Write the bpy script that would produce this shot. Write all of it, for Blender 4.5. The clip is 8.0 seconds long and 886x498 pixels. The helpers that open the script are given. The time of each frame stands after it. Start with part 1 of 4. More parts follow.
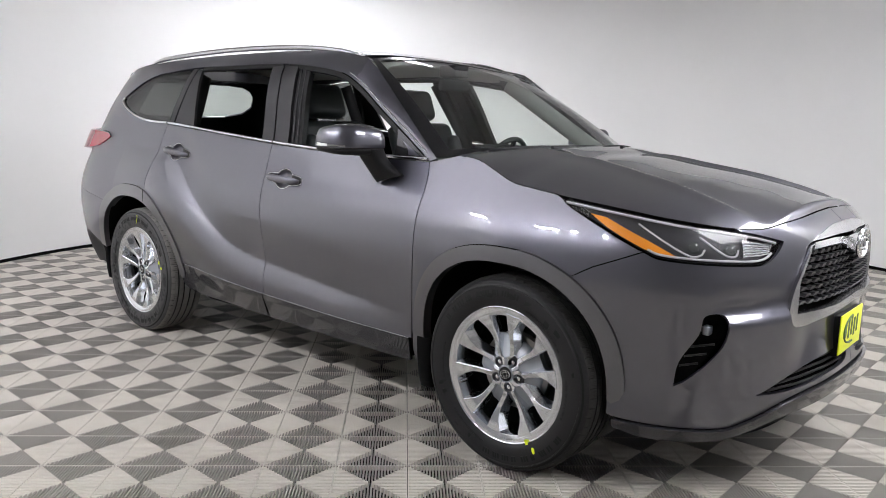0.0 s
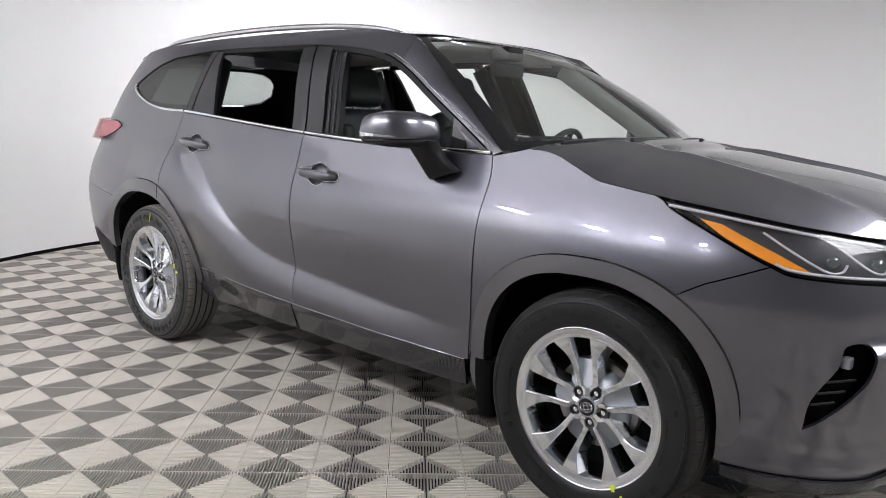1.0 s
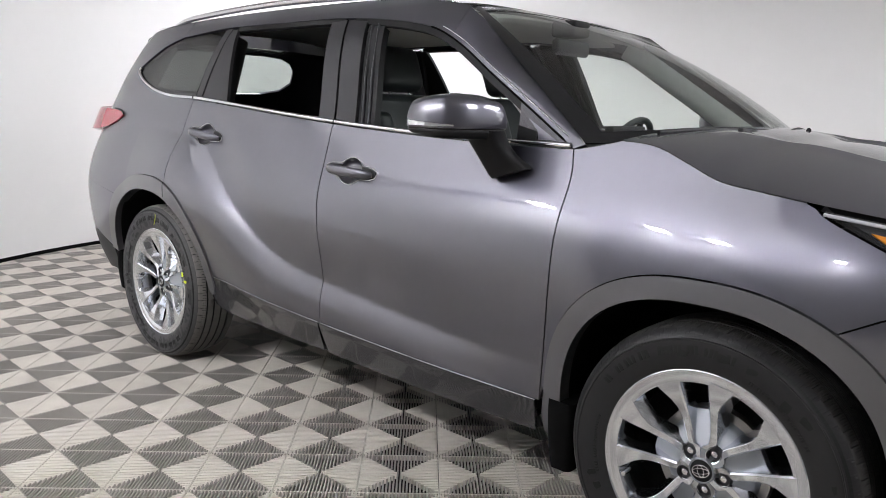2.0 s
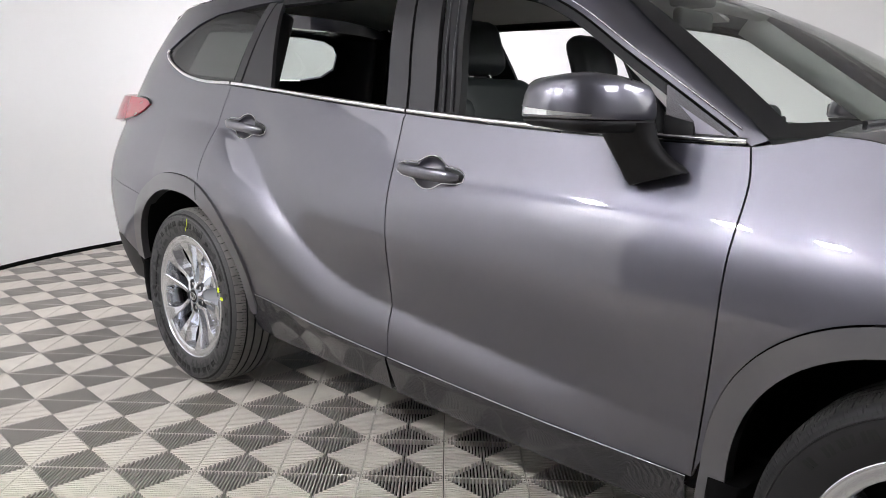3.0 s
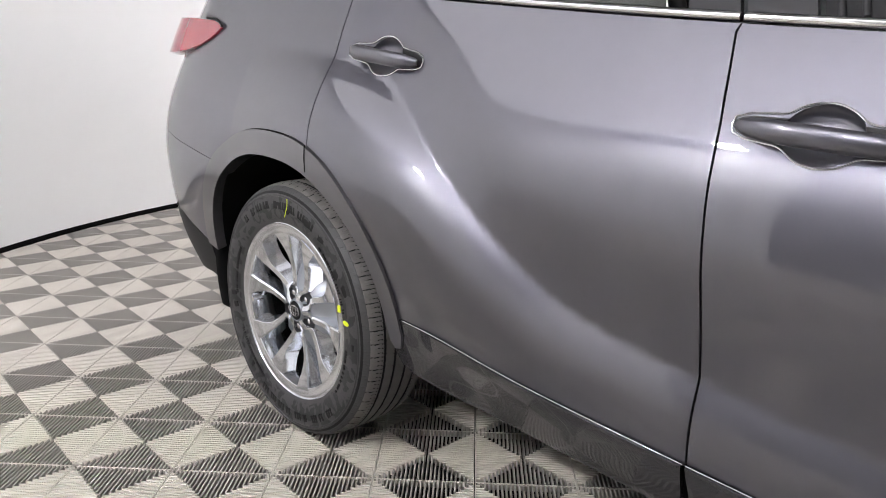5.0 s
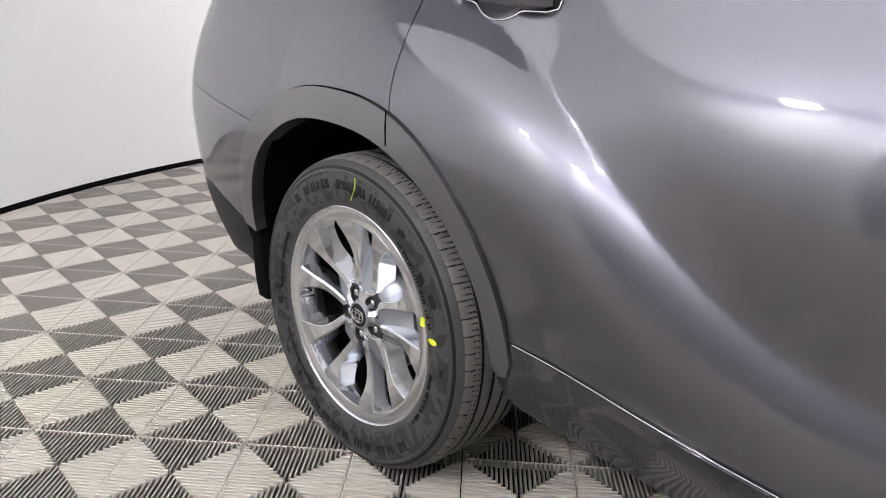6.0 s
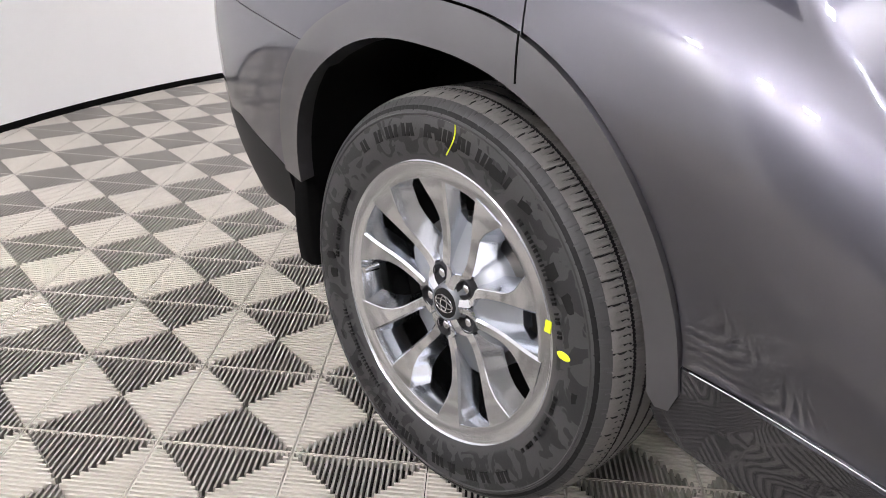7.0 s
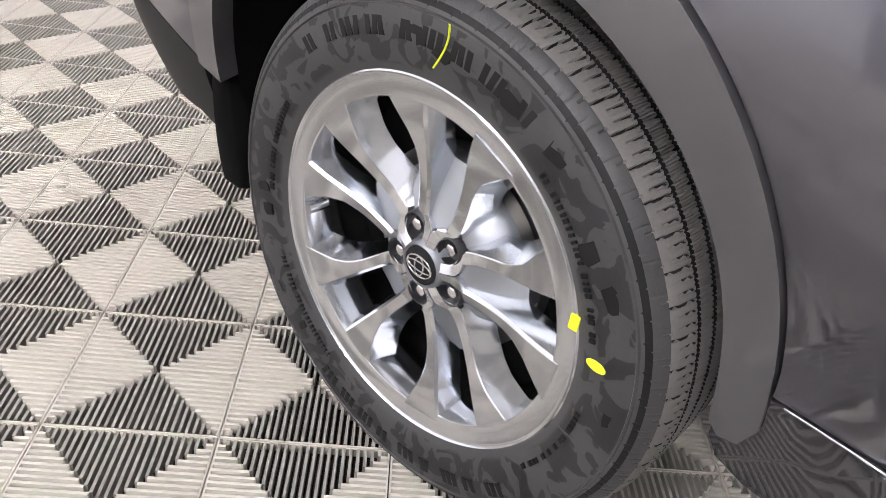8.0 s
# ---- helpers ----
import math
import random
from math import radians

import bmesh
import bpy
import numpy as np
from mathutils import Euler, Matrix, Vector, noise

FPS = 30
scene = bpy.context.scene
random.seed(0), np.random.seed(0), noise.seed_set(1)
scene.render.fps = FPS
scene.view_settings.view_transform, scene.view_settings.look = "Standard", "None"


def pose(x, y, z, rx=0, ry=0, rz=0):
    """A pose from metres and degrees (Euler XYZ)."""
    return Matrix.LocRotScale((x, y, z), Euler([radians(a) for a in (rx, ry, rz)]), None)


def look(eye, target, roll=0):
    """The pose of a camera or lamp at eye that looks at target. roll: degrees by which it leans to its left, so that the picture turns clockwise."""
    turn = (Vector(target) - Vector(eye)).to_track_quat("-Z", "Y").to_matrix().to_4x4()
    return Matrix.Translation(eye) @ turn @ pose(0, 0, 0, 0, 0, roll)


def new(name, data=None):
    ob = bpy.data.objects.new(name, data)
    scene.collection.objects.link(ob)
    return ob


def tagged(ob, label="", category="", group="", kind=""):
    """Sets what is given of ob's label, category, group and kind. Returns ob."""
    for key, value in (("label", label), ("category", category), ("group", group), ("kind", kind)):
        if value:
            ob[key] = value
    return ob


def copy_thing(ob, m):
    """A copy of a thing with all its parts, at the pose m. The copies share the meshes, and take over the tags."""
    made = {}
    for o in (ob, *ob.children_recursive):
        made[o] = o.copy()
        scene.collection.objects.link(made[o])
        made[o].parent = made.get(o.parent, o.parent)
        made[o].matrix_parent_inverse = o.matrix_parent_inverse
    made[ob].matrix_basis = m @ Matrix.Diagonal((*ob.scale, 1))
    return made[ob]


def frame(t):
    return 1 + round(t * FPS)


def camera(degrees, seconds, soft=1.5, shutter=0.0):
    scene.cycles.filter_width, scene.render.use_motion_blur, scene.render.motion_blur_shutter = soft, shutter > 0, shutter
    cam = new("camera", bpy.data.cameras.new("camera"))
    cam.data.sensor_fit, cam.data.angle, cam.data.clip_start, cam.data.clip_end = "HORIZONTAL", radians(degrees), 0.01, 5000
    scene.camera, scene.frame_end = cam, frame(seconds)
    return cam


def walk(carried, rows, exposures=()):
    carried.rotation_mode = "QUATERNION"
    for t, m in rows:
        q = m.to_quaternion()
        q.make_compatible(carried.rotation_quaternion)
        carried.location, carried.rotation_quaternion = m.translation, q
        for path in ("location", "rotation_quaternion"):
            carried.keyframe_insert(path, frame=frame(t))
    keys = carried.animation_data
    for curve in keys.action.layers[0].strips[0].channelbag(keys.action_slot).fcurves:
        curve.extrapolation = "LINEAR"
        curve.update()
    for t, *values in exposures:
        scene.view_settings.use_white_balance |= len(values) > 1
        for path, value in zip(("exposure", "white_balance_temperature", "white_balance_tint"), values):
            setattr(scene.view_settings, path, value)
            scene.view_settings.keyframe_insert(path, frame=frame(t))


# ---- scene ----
cam = camera(60.72, 8.0, soft=0.7)
PATH = [
    (0, (4.507, -3.227, 1.336), (3.215, -1.736, 1.009), 1.4),
    (0.5, (4.266, -3.140, 1.327), (2.970, -1.653, 0.998), 1.6),
    (1, (4.050, -3.024, 1.306), (2.747, -1.547, 0.964), 1.7),
    (1.5, (3.822, -2.875, 1.288), (2.513, -1.405, 0.934), 1.7),
    (3, (3.022, -2.481, 1.261), (1.658, -1.071, 0.871), 1.5),
    (3.5, (2.734, -2.380, 1.240), (1.360, -0.987, 0.826), 1.4),
    (4, (2.432, -2.303, 1.233), (1.044, -0.935, 0.780), 1.2),
    (4.5, (2.134, -2.185, 1.203), (0.739, -0.839, 0.709), 1.1),
    (6, (1.345, -1.943, 1.133), (-0.021, -0.634, 0.485), 2.5),
    (6.5, (1.105, -1.847, 1.112), (-0.239, -0.567, 0.367), 3.7),
    (7, (0.868, -1.790, 1.064), (-0.427, -0.524, 0.216), 3.9),
    (7.5, (0.691, -1.703, 1.023), (-0.484, -0.415, 0.043), 4.9),
    (8, (0.549, -1.562, 0.991), (-0.487, -0.282, -0.143), 8.1),
]

walk(cam, [(t, look(eye, target, roll)) for t, eye, target, roll in PATH],
     [(0, -.08, 6500, 10), (1.7, .03, 6520, 10), (3, .09, 6560, 11), (4.5, .09, 6600, 11), (6, .10, 6640, 12), (7, .24, 6660, 13), (7.5, .37, 6660, 13), (8, .46, 6660, 13)])

# ---- light ----
world = bpy.data.worlds.new("world")
scene.world = world
world.use_nodes = True
world.node_tree.nodes["Background"].inputs["Color"].default_value = (.8, .85, 1, 1)
world.node_tree.nodes["Background"].inputs["Strength"].default_value = .02
SOFT_POWER, GLOW_POWER, LAMP_POWER = 15.0, 1.00, 530.0


# ---- materials ----
def mat(name, colour, rough=.5, metal=0.0, coat=0.0, vary=.08, scale=8.0, bump=0.0, bump_scale=200.0, emit=0.0, spec=.5, glass=0.0, ior=1.45):
    m = bpy.data.materials.new(name)
    m.use_nodes = True
    nodes, links = m.node_tree.nodes, m.node_tree.links
    p = nodes["Principled BSDF"]
    p.inputs["Roughness"].default_value = rough
    p.inputs["Metallic"].default_value = metal
    p.inputs["Coat Weight"].default_value = coat
    p.inputs["Coat Roughness"].default_value = .03
    p.inputs["Specular IOR Level"].default_value = spec
    p.inputs["IOR"].default_value = ior
    p.inputs["Transmission Weight"].default_value = glass
    where = nodes.new("ShaderNodeTexCoord").outputs["Object"]
    if vary:
        total = None
        for k, (size, amount) in enumerate(((scale, vary), (scale * 9, vary * .5))):
            n = nodes.new("ShaderNodeTexNoise")
            n.inputs["Scale"].default_value, n.inputs["Detail"].default_value = size, 4
            links.new(where, n.inputs["Vector"])
            r = nodes.new("ShaderNodeMapRange")
            r.inputs["To Min"].default_value, r.inputs["To Max"].default_value = 1 - amount, 1 + amount
            links.new(n.outputs["Fac"], r.inputs["Value"])
            if total:
                x = nodes.new("ShaderNodeMath")
                x.operation = "MULTIPLY"
                links.new(total, x.inputs[0]), links.new(r.outputs["Result"], x.inputs[1])
                total = x.outputs["Value"]
            else:
                total = r.outputs["Result"]
        v = nodes.new("ShaderNodeVectorMath")
        v.operation = "SCALE"
        v.inputs[0].default_value = colour
        links.new(total, v.inputs["Scale"])
        links.new(v.outputs["Vector"], p.inputs["Base Color"])
    else:
        p.inputs["Base Color"].default_value = (*colour, 1)
    if bump:
        n = nodes.new("ShaderNodeTexNoise")
        n.inputs["Scale"].default_value, n.inputs["Detail"].default_value = bump_scale, 3
        links.new(where, n.inputs["Vector"])
        b = nodes.new("ShaderNodeBump")
        b.inputs["Strength"].default_value, b.inputs["Distance"].default_value = bump, .002
        links.new(n.outputs["Fac"], b.inputs["Height"])
        links.new(b.outputs["Normal"], p.inputs["Normal"])
    if emit:
        p.inputs["Emission Color"].default_value = (*colour, 1)
        p.inputs["Emission Strength"].default_value = emit
    return m


def pane(name, colour, gloss_at_grazing=1.0, least=.045):
    """Thin glass: clear through, glossier towards grazing."""
    m = bpy.data.materials.new(name)
    m.use_nodes = True
    nodes, links = m.node_tree.nodes, m.node_tree.links
    nodes.remove(nodes["Principled BSDF"])
    clear, gloss, mix, facing = nodes.new("ShaderNodeBsdfTransparent"), nodes.new("ShaderNodeBsdfGlossy"), nodes.new("ShaderNodeMixShader"), nodes.new("ShaderNodeLayerWeight")
    clear.inputs["Color"].default_value = (*colour, 1)
    gloss.inputs["Roughness"].default_value = .01
    facing.inputs["Blend"].default_value = .5
    power, span = nodes.new("ShaderNodeMath"), nodes.new("ShaderNodeMath")
    power.operation, power.inputs[1].default_value = "POWER", 5
    span.operation, span.inputs[1].default_value, span.inputs[2].default_value = "MULTIPLY_ADD", .9 * gloss_at_grazing, least
    links.new(facing.outputs["Facing"], power.inputs[0])
    links.new(power.outputs["Value"], span.inputs[0])
    links.new(span.outputs["Value"], mix.inputs["Fac"])
    links.new(clear.outputs["BSDF"], mix.inputs[1]), links.new(gloss.outputs["BSDF"], mix.inputs[2])
    links.new(mix.outputs["Shader"], nodes["Material Output"].inputs["Surface"])
    return m


PAINT = mat("grey_metallic_paint", (.102, .101, .125), rough=.36, metal=.9, coat=1.0, vary=.03, scale=30)
PAINT.node_tree.nodes["Principled BSDF"].inputs["Coat IOR"].default_value = 1.85
PAINT.node_tree.nodes["Principled BSDF"].inputs["Coat Roughness"].default_value = .03
TRIM = mat("satin_dark_trim", (.026, .0255, .028), rough=.30, vary=.05, spec=.4)
CLAD = mat("lower_cladding_paint", (.038, .037, .042), rough=.26, metal=.4, coat=.8, vary=.04)
LAMP_GREY = mat("lamp_housing_grey", (.08, .08, .085), rough=.35, metal=.5, vary=.05)
BLACK = mat("black_plastic", (.011, .011, .012), rough=.55, vary=.15, bump=.15, spec=.3)
VOID = mat("matt_black_lining", (.004, .004, .004), rough=.95, vary=.1, spec=.1)
CHROME = mat("bright_chrome", (.82, .82, .83), rough=.08, metal=1.0, vary=0)
SATIN = mat("satin_silver", (.62, .62, .63), rough=.22, metal=1.0, vary=.02)
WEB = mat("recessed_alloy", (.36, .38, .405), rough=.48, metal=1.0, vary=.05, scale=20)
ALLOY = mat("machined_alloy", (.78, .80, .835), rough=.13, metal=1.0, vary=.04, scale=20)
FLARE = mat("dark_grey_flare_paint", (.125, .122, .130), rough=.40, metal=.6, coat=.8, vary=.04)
# plain sidewall of the other wheels, with their weaker light put into the colour
PLAIN_RUBBER = mat("shaded_plain_tyre_rubber", (.014, .0138, .0145), spec=.32, rough=.42, vary=.18, scale=14, bump=.2, bump_scale=400)
RUBBER = mat("tyre_rubber", (.046, .0455, .046), rough=.5, vary=.18, scale=14, bump=.2, bump_scale=400)


def soiled_rubber(m, dark, low, high, scale, level):
    """Ragged dark patches of tyre dressing on a band of the sidewall, between two radii."""
    nodes, links = m.node_tree.nodes, m.node_tree.links
    p = nodes["Principled BSDF"]
    where = nodes.new("ShaderNodeTexCoord").outputs["Object"]
    flat = nodes.new("ShaderNodeVectorMath")
    flat.operation, flat.inputs[1].default_value = "MULTIPLY", (1, 0, 1)
    links.new(where, flat.inputs[0])
    far = nodes.new("ShaderNodeVectorMath")
    far.operation = "LENGTH"
    links.new(flat.outputs["Vector"], far.inputs[0])
    total = None
    for value, a, b in ((far.outputs["Value"], low, low + .006), (far.outputs["Value"], high, high - .004)):
        r = nodes.new("ShaderNodeMapRange")
        r.inputs["From Min"].default_value, r.inputs["From Max"].default_value = a, b
        links.new(value, r.inputs["Value"])
        if total:
            x = nodes.new("ShaderNodeMath")
            x.operation = "MULTIPLY"
            links.new(total, x.inputs[0]), links.new(r.outputs["Result"], x.inputs[1])
            total = x.outputs["Value"]
        else:
            total = r.outputs["Result"]
    n = nodes.new("ShaderNodeTexNoise")
    n.inputs["Scale"].default_value, n.inputs["Detail"].default_value, n.inputs["Distortion"].default_value, n.inputs["Roughness"].default_value = scale, 2.5, 1.2, .45
    links.new(flat.outputs["Vector"], n.inputs["Vector"])
    r = nodes.new("ShaderNodeMapRange")
    r.inputs["From Min"].default_value, r.inputs["From Max"].default_value = level, level + .02
    links.new(n.outputs["Fac"], r.inputs["Value"])
    x = nodes.new("ShaderNodeMath")
    x.operation = "MULTIPLY"
    links.new(total, x.inputs[0]), links.new(r.outputs["Result"], x.inputs[1])
    mix = nodes.new("ShaderNodeMix")
    mix.data_type = "RGBA"
    links.new(x.outputs["Value"], mix.inputs[0])
    links.new(p.inputs["Base Color"].links[0].from_socket, mix.inputs[6])
    mix.inputs[7].default_value = (*dark, 1)
    links.new(mix.outputs[2], p.inputs["Base Color"])
    return m


# dark sidewall blocks; the tread grooves use it too, as painted shade
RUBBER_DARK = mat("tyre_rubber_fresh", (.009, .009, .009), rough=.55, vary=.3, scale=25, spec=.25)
soiled_rubber(RUBBER, (.014, .014, .015), .274, .346, 24, .50)
# tread of the other wheels, a copy darkened for the weaker light there
SHADED_TREAD = mat("shaded_tread_rubber", (.032, .031, .0295), spec=.3, rough=.75, vary=.25, scale=20, bump=.3, bump_scale=300)
# near wheel's tread, lightened in place of the light inside the arch
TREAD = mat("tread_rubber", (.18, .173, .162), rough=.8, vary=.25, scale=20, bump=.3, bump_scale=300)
GLASS = pane("clear_glass", (.86, .92, .88), least=.14)
FRIT = mat("black_printed_glass", (.010, .010, .011), rough=.10, vary=0, spec=.5)
TINT = pane("privacy_glass", (.42, .46, .43))
QUARTER = pane("dark_privacy_glass", (.13, .135, .13), least=.11)
LENS = pane("clear_lamp_lens", (.96, .96, .97))
RED = mat("red_lamp_lens", (.36, .03, .05), rough=.12, coat=1.0, vary=.1)
AMBER = mat("amber_lamp_lens", (.85, .30, .03), rough=.25, coat=.5, vary=.1)
LEATHER = mat("black_leather", (.020, .024, .025), rough=.45, vary=.15, bump=.25, bump_scale=350)
HEADLINER = mat("light_grey_headliner", (.55, .55, .53), rough=.9, vary=.05)
WALL = mat("white_wall_paint", (.90, .90, .895), rough=.65, vary=.02, scale=1.5, bump=.05, bump_scale=60)
CEILING = mat("grey_ceiling_paint", (.45, .45, .45), rough=.85, vary=.06, scale=2)
DARK_WALL = mat("grey_wall_paint", (.26, .26, .26), rough=.85, vary=.1, scale=2)
# one tile colour in two tones: shading by rib direction is put into them
TILE = mat("lit_polymer_tile", (.60, .565, .505), rough=.42, vary=.10, scale=5, bump=.1)
TILE_SHADED = mat("shaded_polymer_tile", (.305, .288, .26), rough=.42, vary=.12, scale=5, bump=.1)
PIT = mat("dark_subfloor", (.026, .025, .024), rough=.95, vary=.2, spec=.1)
YELLOW = mat("yellow_plate", (.93, .98, .03), rough=.35, vary=.04)
MARK = mat("yellow_paint_mark", (.75, .85, .03), rough=.6, vary=.05)
DARKGREEN = mat("dark_green_print", (.06, .13, .03), rough=.5, vary=.05)
LAMP = mat("lamp_diffuser", (.98, .98, 1.03), rough=.5, vary=0, emit=LAMP_POWER)
# for the unseen panels added to brighten the far wall and floor
SOFT = mat("added_soft_panel", (.98, .98, 1.03), rough=.5, vary=0, emit=SOFT_POWER)
GLOW = mat("glowing_panel_diffuser", (.98, .98, 1.03), rough=.5, vary=0, emit=GLOW_POWER)
GUIDE = mat("white_light_guide", (.56, .56, .58), rough=.25, vary=.02)
# metal with the shade of the deep lug recesses put into its colour
WELL = mat("shaded_alloy_recess", (.09, .09, .095), rough=.35, metal=.8, vary=.1)
STEEL = mat("brake_steel", (.35, .34, .33), rough=.35, metal=1.0, vary=.1)


# ---- mesh helpers ----
def link(name, mesh, material, parent=None, label=""):
    ob = new(name, mesh)
    if material:
        mesh.materials.append(material)
    if parent:
        ob.parent = parent
    if label:
        tagged(ob, label)
    return ob


def part(name, bm, material, parent, label="", smooth=40):
    mesh = bpy.data.meshes.new(name)
    bm.normal_update()
    for f in bm.faces:
        f.smooth = True
    for e in bm.edges:
        if len(e.link_faces) != 2 or e.calc_face_angle(0) > radians(smooth):
            e.smooth = False
    bm.to_mesh(mesh)
    bm.free()
    return link(name, mesh, material, parent, label)


def smooth_line(pts, n=8):
    """A Catmull-Rom line through the points."""
    p = [2 * np.array(pts[0]) - np.array(pts[1])] + [np.array(q, float) for q in pts] + [2 * np.array(pts[-1]) - np.array(pts[-2])]
    out = []
    for i in range(1, len(p) - 2):
        a, b, c, d = p[i - 1:i + 3]
        for k in range(n):
            t = k / n
            out.append(tuple(.5 * (2 * b + (c - a) * t + (2 * a - 5 * b + 4 * c - d) * t * t + (3 * b - a - 3 * c + d) * t ** 3)))
    return out + [tuple(p[-2])]


def even(ring, step):
    """The closed ring with points at about even steps; corners stay."""
    out = []
    for a, b in zip(ring, ring[1:] + ring[:1]):
        n = max(1, round(math.dist(a, b) / step))
        if math.dist(a, b) > 1e-5:
            out += [(a[0] + (b[0] - a[0]) * k / n, a[1] + (b[1] - a[1]) * k / n) for k in range(n)]
    return out


def within(ring, x, y):
    hit = False
    for (ax, ay), (bx, by) in zip(ring, ring[1:] + ring[:1]):
        if (ay > y) != (by > y) and x < ax + (y - ay) * (bx - ax) / (by - ay):
            hit = not hit
    return hit


def shrink(ring, d):
    area = sum(a[0] * b[1] - b[0] * a[1] for a, b in zip(ring, ring[1:] + ring[:1]))
    turn = 1 if area > 0 else -1
    out = []
    for a, b, c in zip(ring[-1:] + ring[:-1], ring, ring[1:] + ring[:1]):
        tx, ty = c[0] - a[0], c[1] - a[1]
        n = math.hypot(tx, ty) or 1
        out.append((b[0] - turn * ty / n * d, b[1] + turn * tx / n * d))
    return out


def curve(*knots):
    """A natural cubic spline through (x, value) knots, held level past its ends."""
    x = np.array([k[0] for k in knots], float)
    y = np.array([k[1] for k in knots], float)
    n, h = len(x), np.diff(x)
    a, r = np.zeros((n, n)), np.zeros(n)
    a[0, 0] = a[-1, -1] = 1
    for i in range(1, n - 1):
        a[i, i - 1:i + 2] = h[i - 1], 2 * (h[i - 1] + h[i]), h[i]
        r[i] = 3 * ((y[i + 1] - y[i]) / h[i] - (y[i] - y[i - 1]) / h[i - 1])
    c = np.linalg.solve(a, r)

    def f(v):
        v = min(max(v, x[0]), x[-1])
        i = min(int(np.searchsorted(x, v, side="right")) - 1, n - 2)
        i = max(i, 0)
        b = (y[i + 1] - y[i]) / h[i] - h[i] * (2 * c[i] + c[i + 1]) / 3
        d = (c[i + 1] - c[i]) / (3 * h[i])
        t = v - x[i]
        return float(y[i] + t * (b + t * (c[i] + t * d)))
    return f


def ease(a, b, v):
    t = min(max((v - a) / (b - a), 0.0), 1.0)
    return t * t * t * (t * (6 * t - 15) + 10)


# Half-width of the body against height, at the doors.
HALF = curve((.18, .822), (.30, .862), (.42, .892), (.58, .919), (.73, .9335), (.85, .9335), (.93, .924), (1.01, .900), (1.10, .864),
             (1.19, .829), (1.28, .793), (1.40, .752), (1.50, .712), (1.58, .672), (1.64, .630), (1.70, .572), (1.74, .50))
# How fast the shoulder rolls over towards the bonnet.
ROLL = curve((2.2, 1.0), (2.5, 1.0), (2.75, 1.02), (3.0, 1.10), (3.8, 1.2))
NOSE = curve((.18, .70), (.30, .80), (.42, .845), (.55, .83), (.75, .825), (.90, .81), (1.0, .755), (1.1, .62))
STERN = curve((.18, .65), (.35, .755), (.50, .81), (.70, .812), (.95, .785), (1.2, .745), (1.4, .635), (1.52, .535), (1.60, .475), (1.7, .42))
# The line that sweeps from the rear handle down along the doors.
SWEEP = curve((-.2, 1.14), (.10, 1.12), (.35, 1.07), (.55, .94), (.75, .785), (.95, .665), (1.2, .605), (1.6, .56), (2.0, .525), (2.6, .50))
FRONT, BACK, FRONT_BEND, BACK_BEND = 3.0, -.30, 2.6, 4.4


def half_width(x, z):
    t = max(z - .85, 0.0)
    w = HALF(z + (ROLL(x) - 1) * t * t / (t + .08))
    d = SWEEP(x) - z
    u = min((math.sqrt(d * d + .00003) + d) / 2 / .18, 1.0)
    rise = u * (2 - u)
    haunch = rise * (1 - ease(.15, .55, d)) * (1 - ease(1.7, 2.6, x)) * ease(-.55, .32, x)
    hollow = ease(-.28, -.01, d) * (1 - rise) * ease(.05, .50, x) * (1 - ease(1.7, 2.6, x))
    arch = sum(math.exp(-((x - c) / .42) ** 2) for c in (0.0, 2.85)) * math.exp(-((z - .80) / .22) ** 2)
    rear = (1 - ease(.05, .85, x)) * (1 - ease(.72, 1.02, z)) * ease(.25, .5, z)
    fill = (1 - ease(.70, 1.0, z)) * ease(.40, .65, z) * ease(0, .3, x) * (1 - ease(.5, 1.0, x))
    return w + .003 * fill + .032 * haunch - .0135 * hollow + .018 * arch + .012 * rear


def skin(s, z, lift=0.0):
    """A point of the right-hand body side: s runs along the plan from tail to nose, bending round both ends."""
    if BACK <= s <= FRONT:
        return Vector((s, -half_width(s, z) - lift, z))
    end = FRONT if s > FRONT else BACK
    a = abs(s - end) / .85
    b = half_width(end, z) + lift
    bend = FRONT_BEND if s > FRONT else BACK_BEND
    reach = (NOSE(z) if s > FRONT else STERN(z)) + lift
    r = ((abs(math.sin(a)) / reach) ** bend + (abs(math.cos(a)) / b) ** bend) ** (-1 / bend)
    return Vector((end + (1 if s > FRONT else -1) * r * math.sin(a), -r * math.cos(a), z))


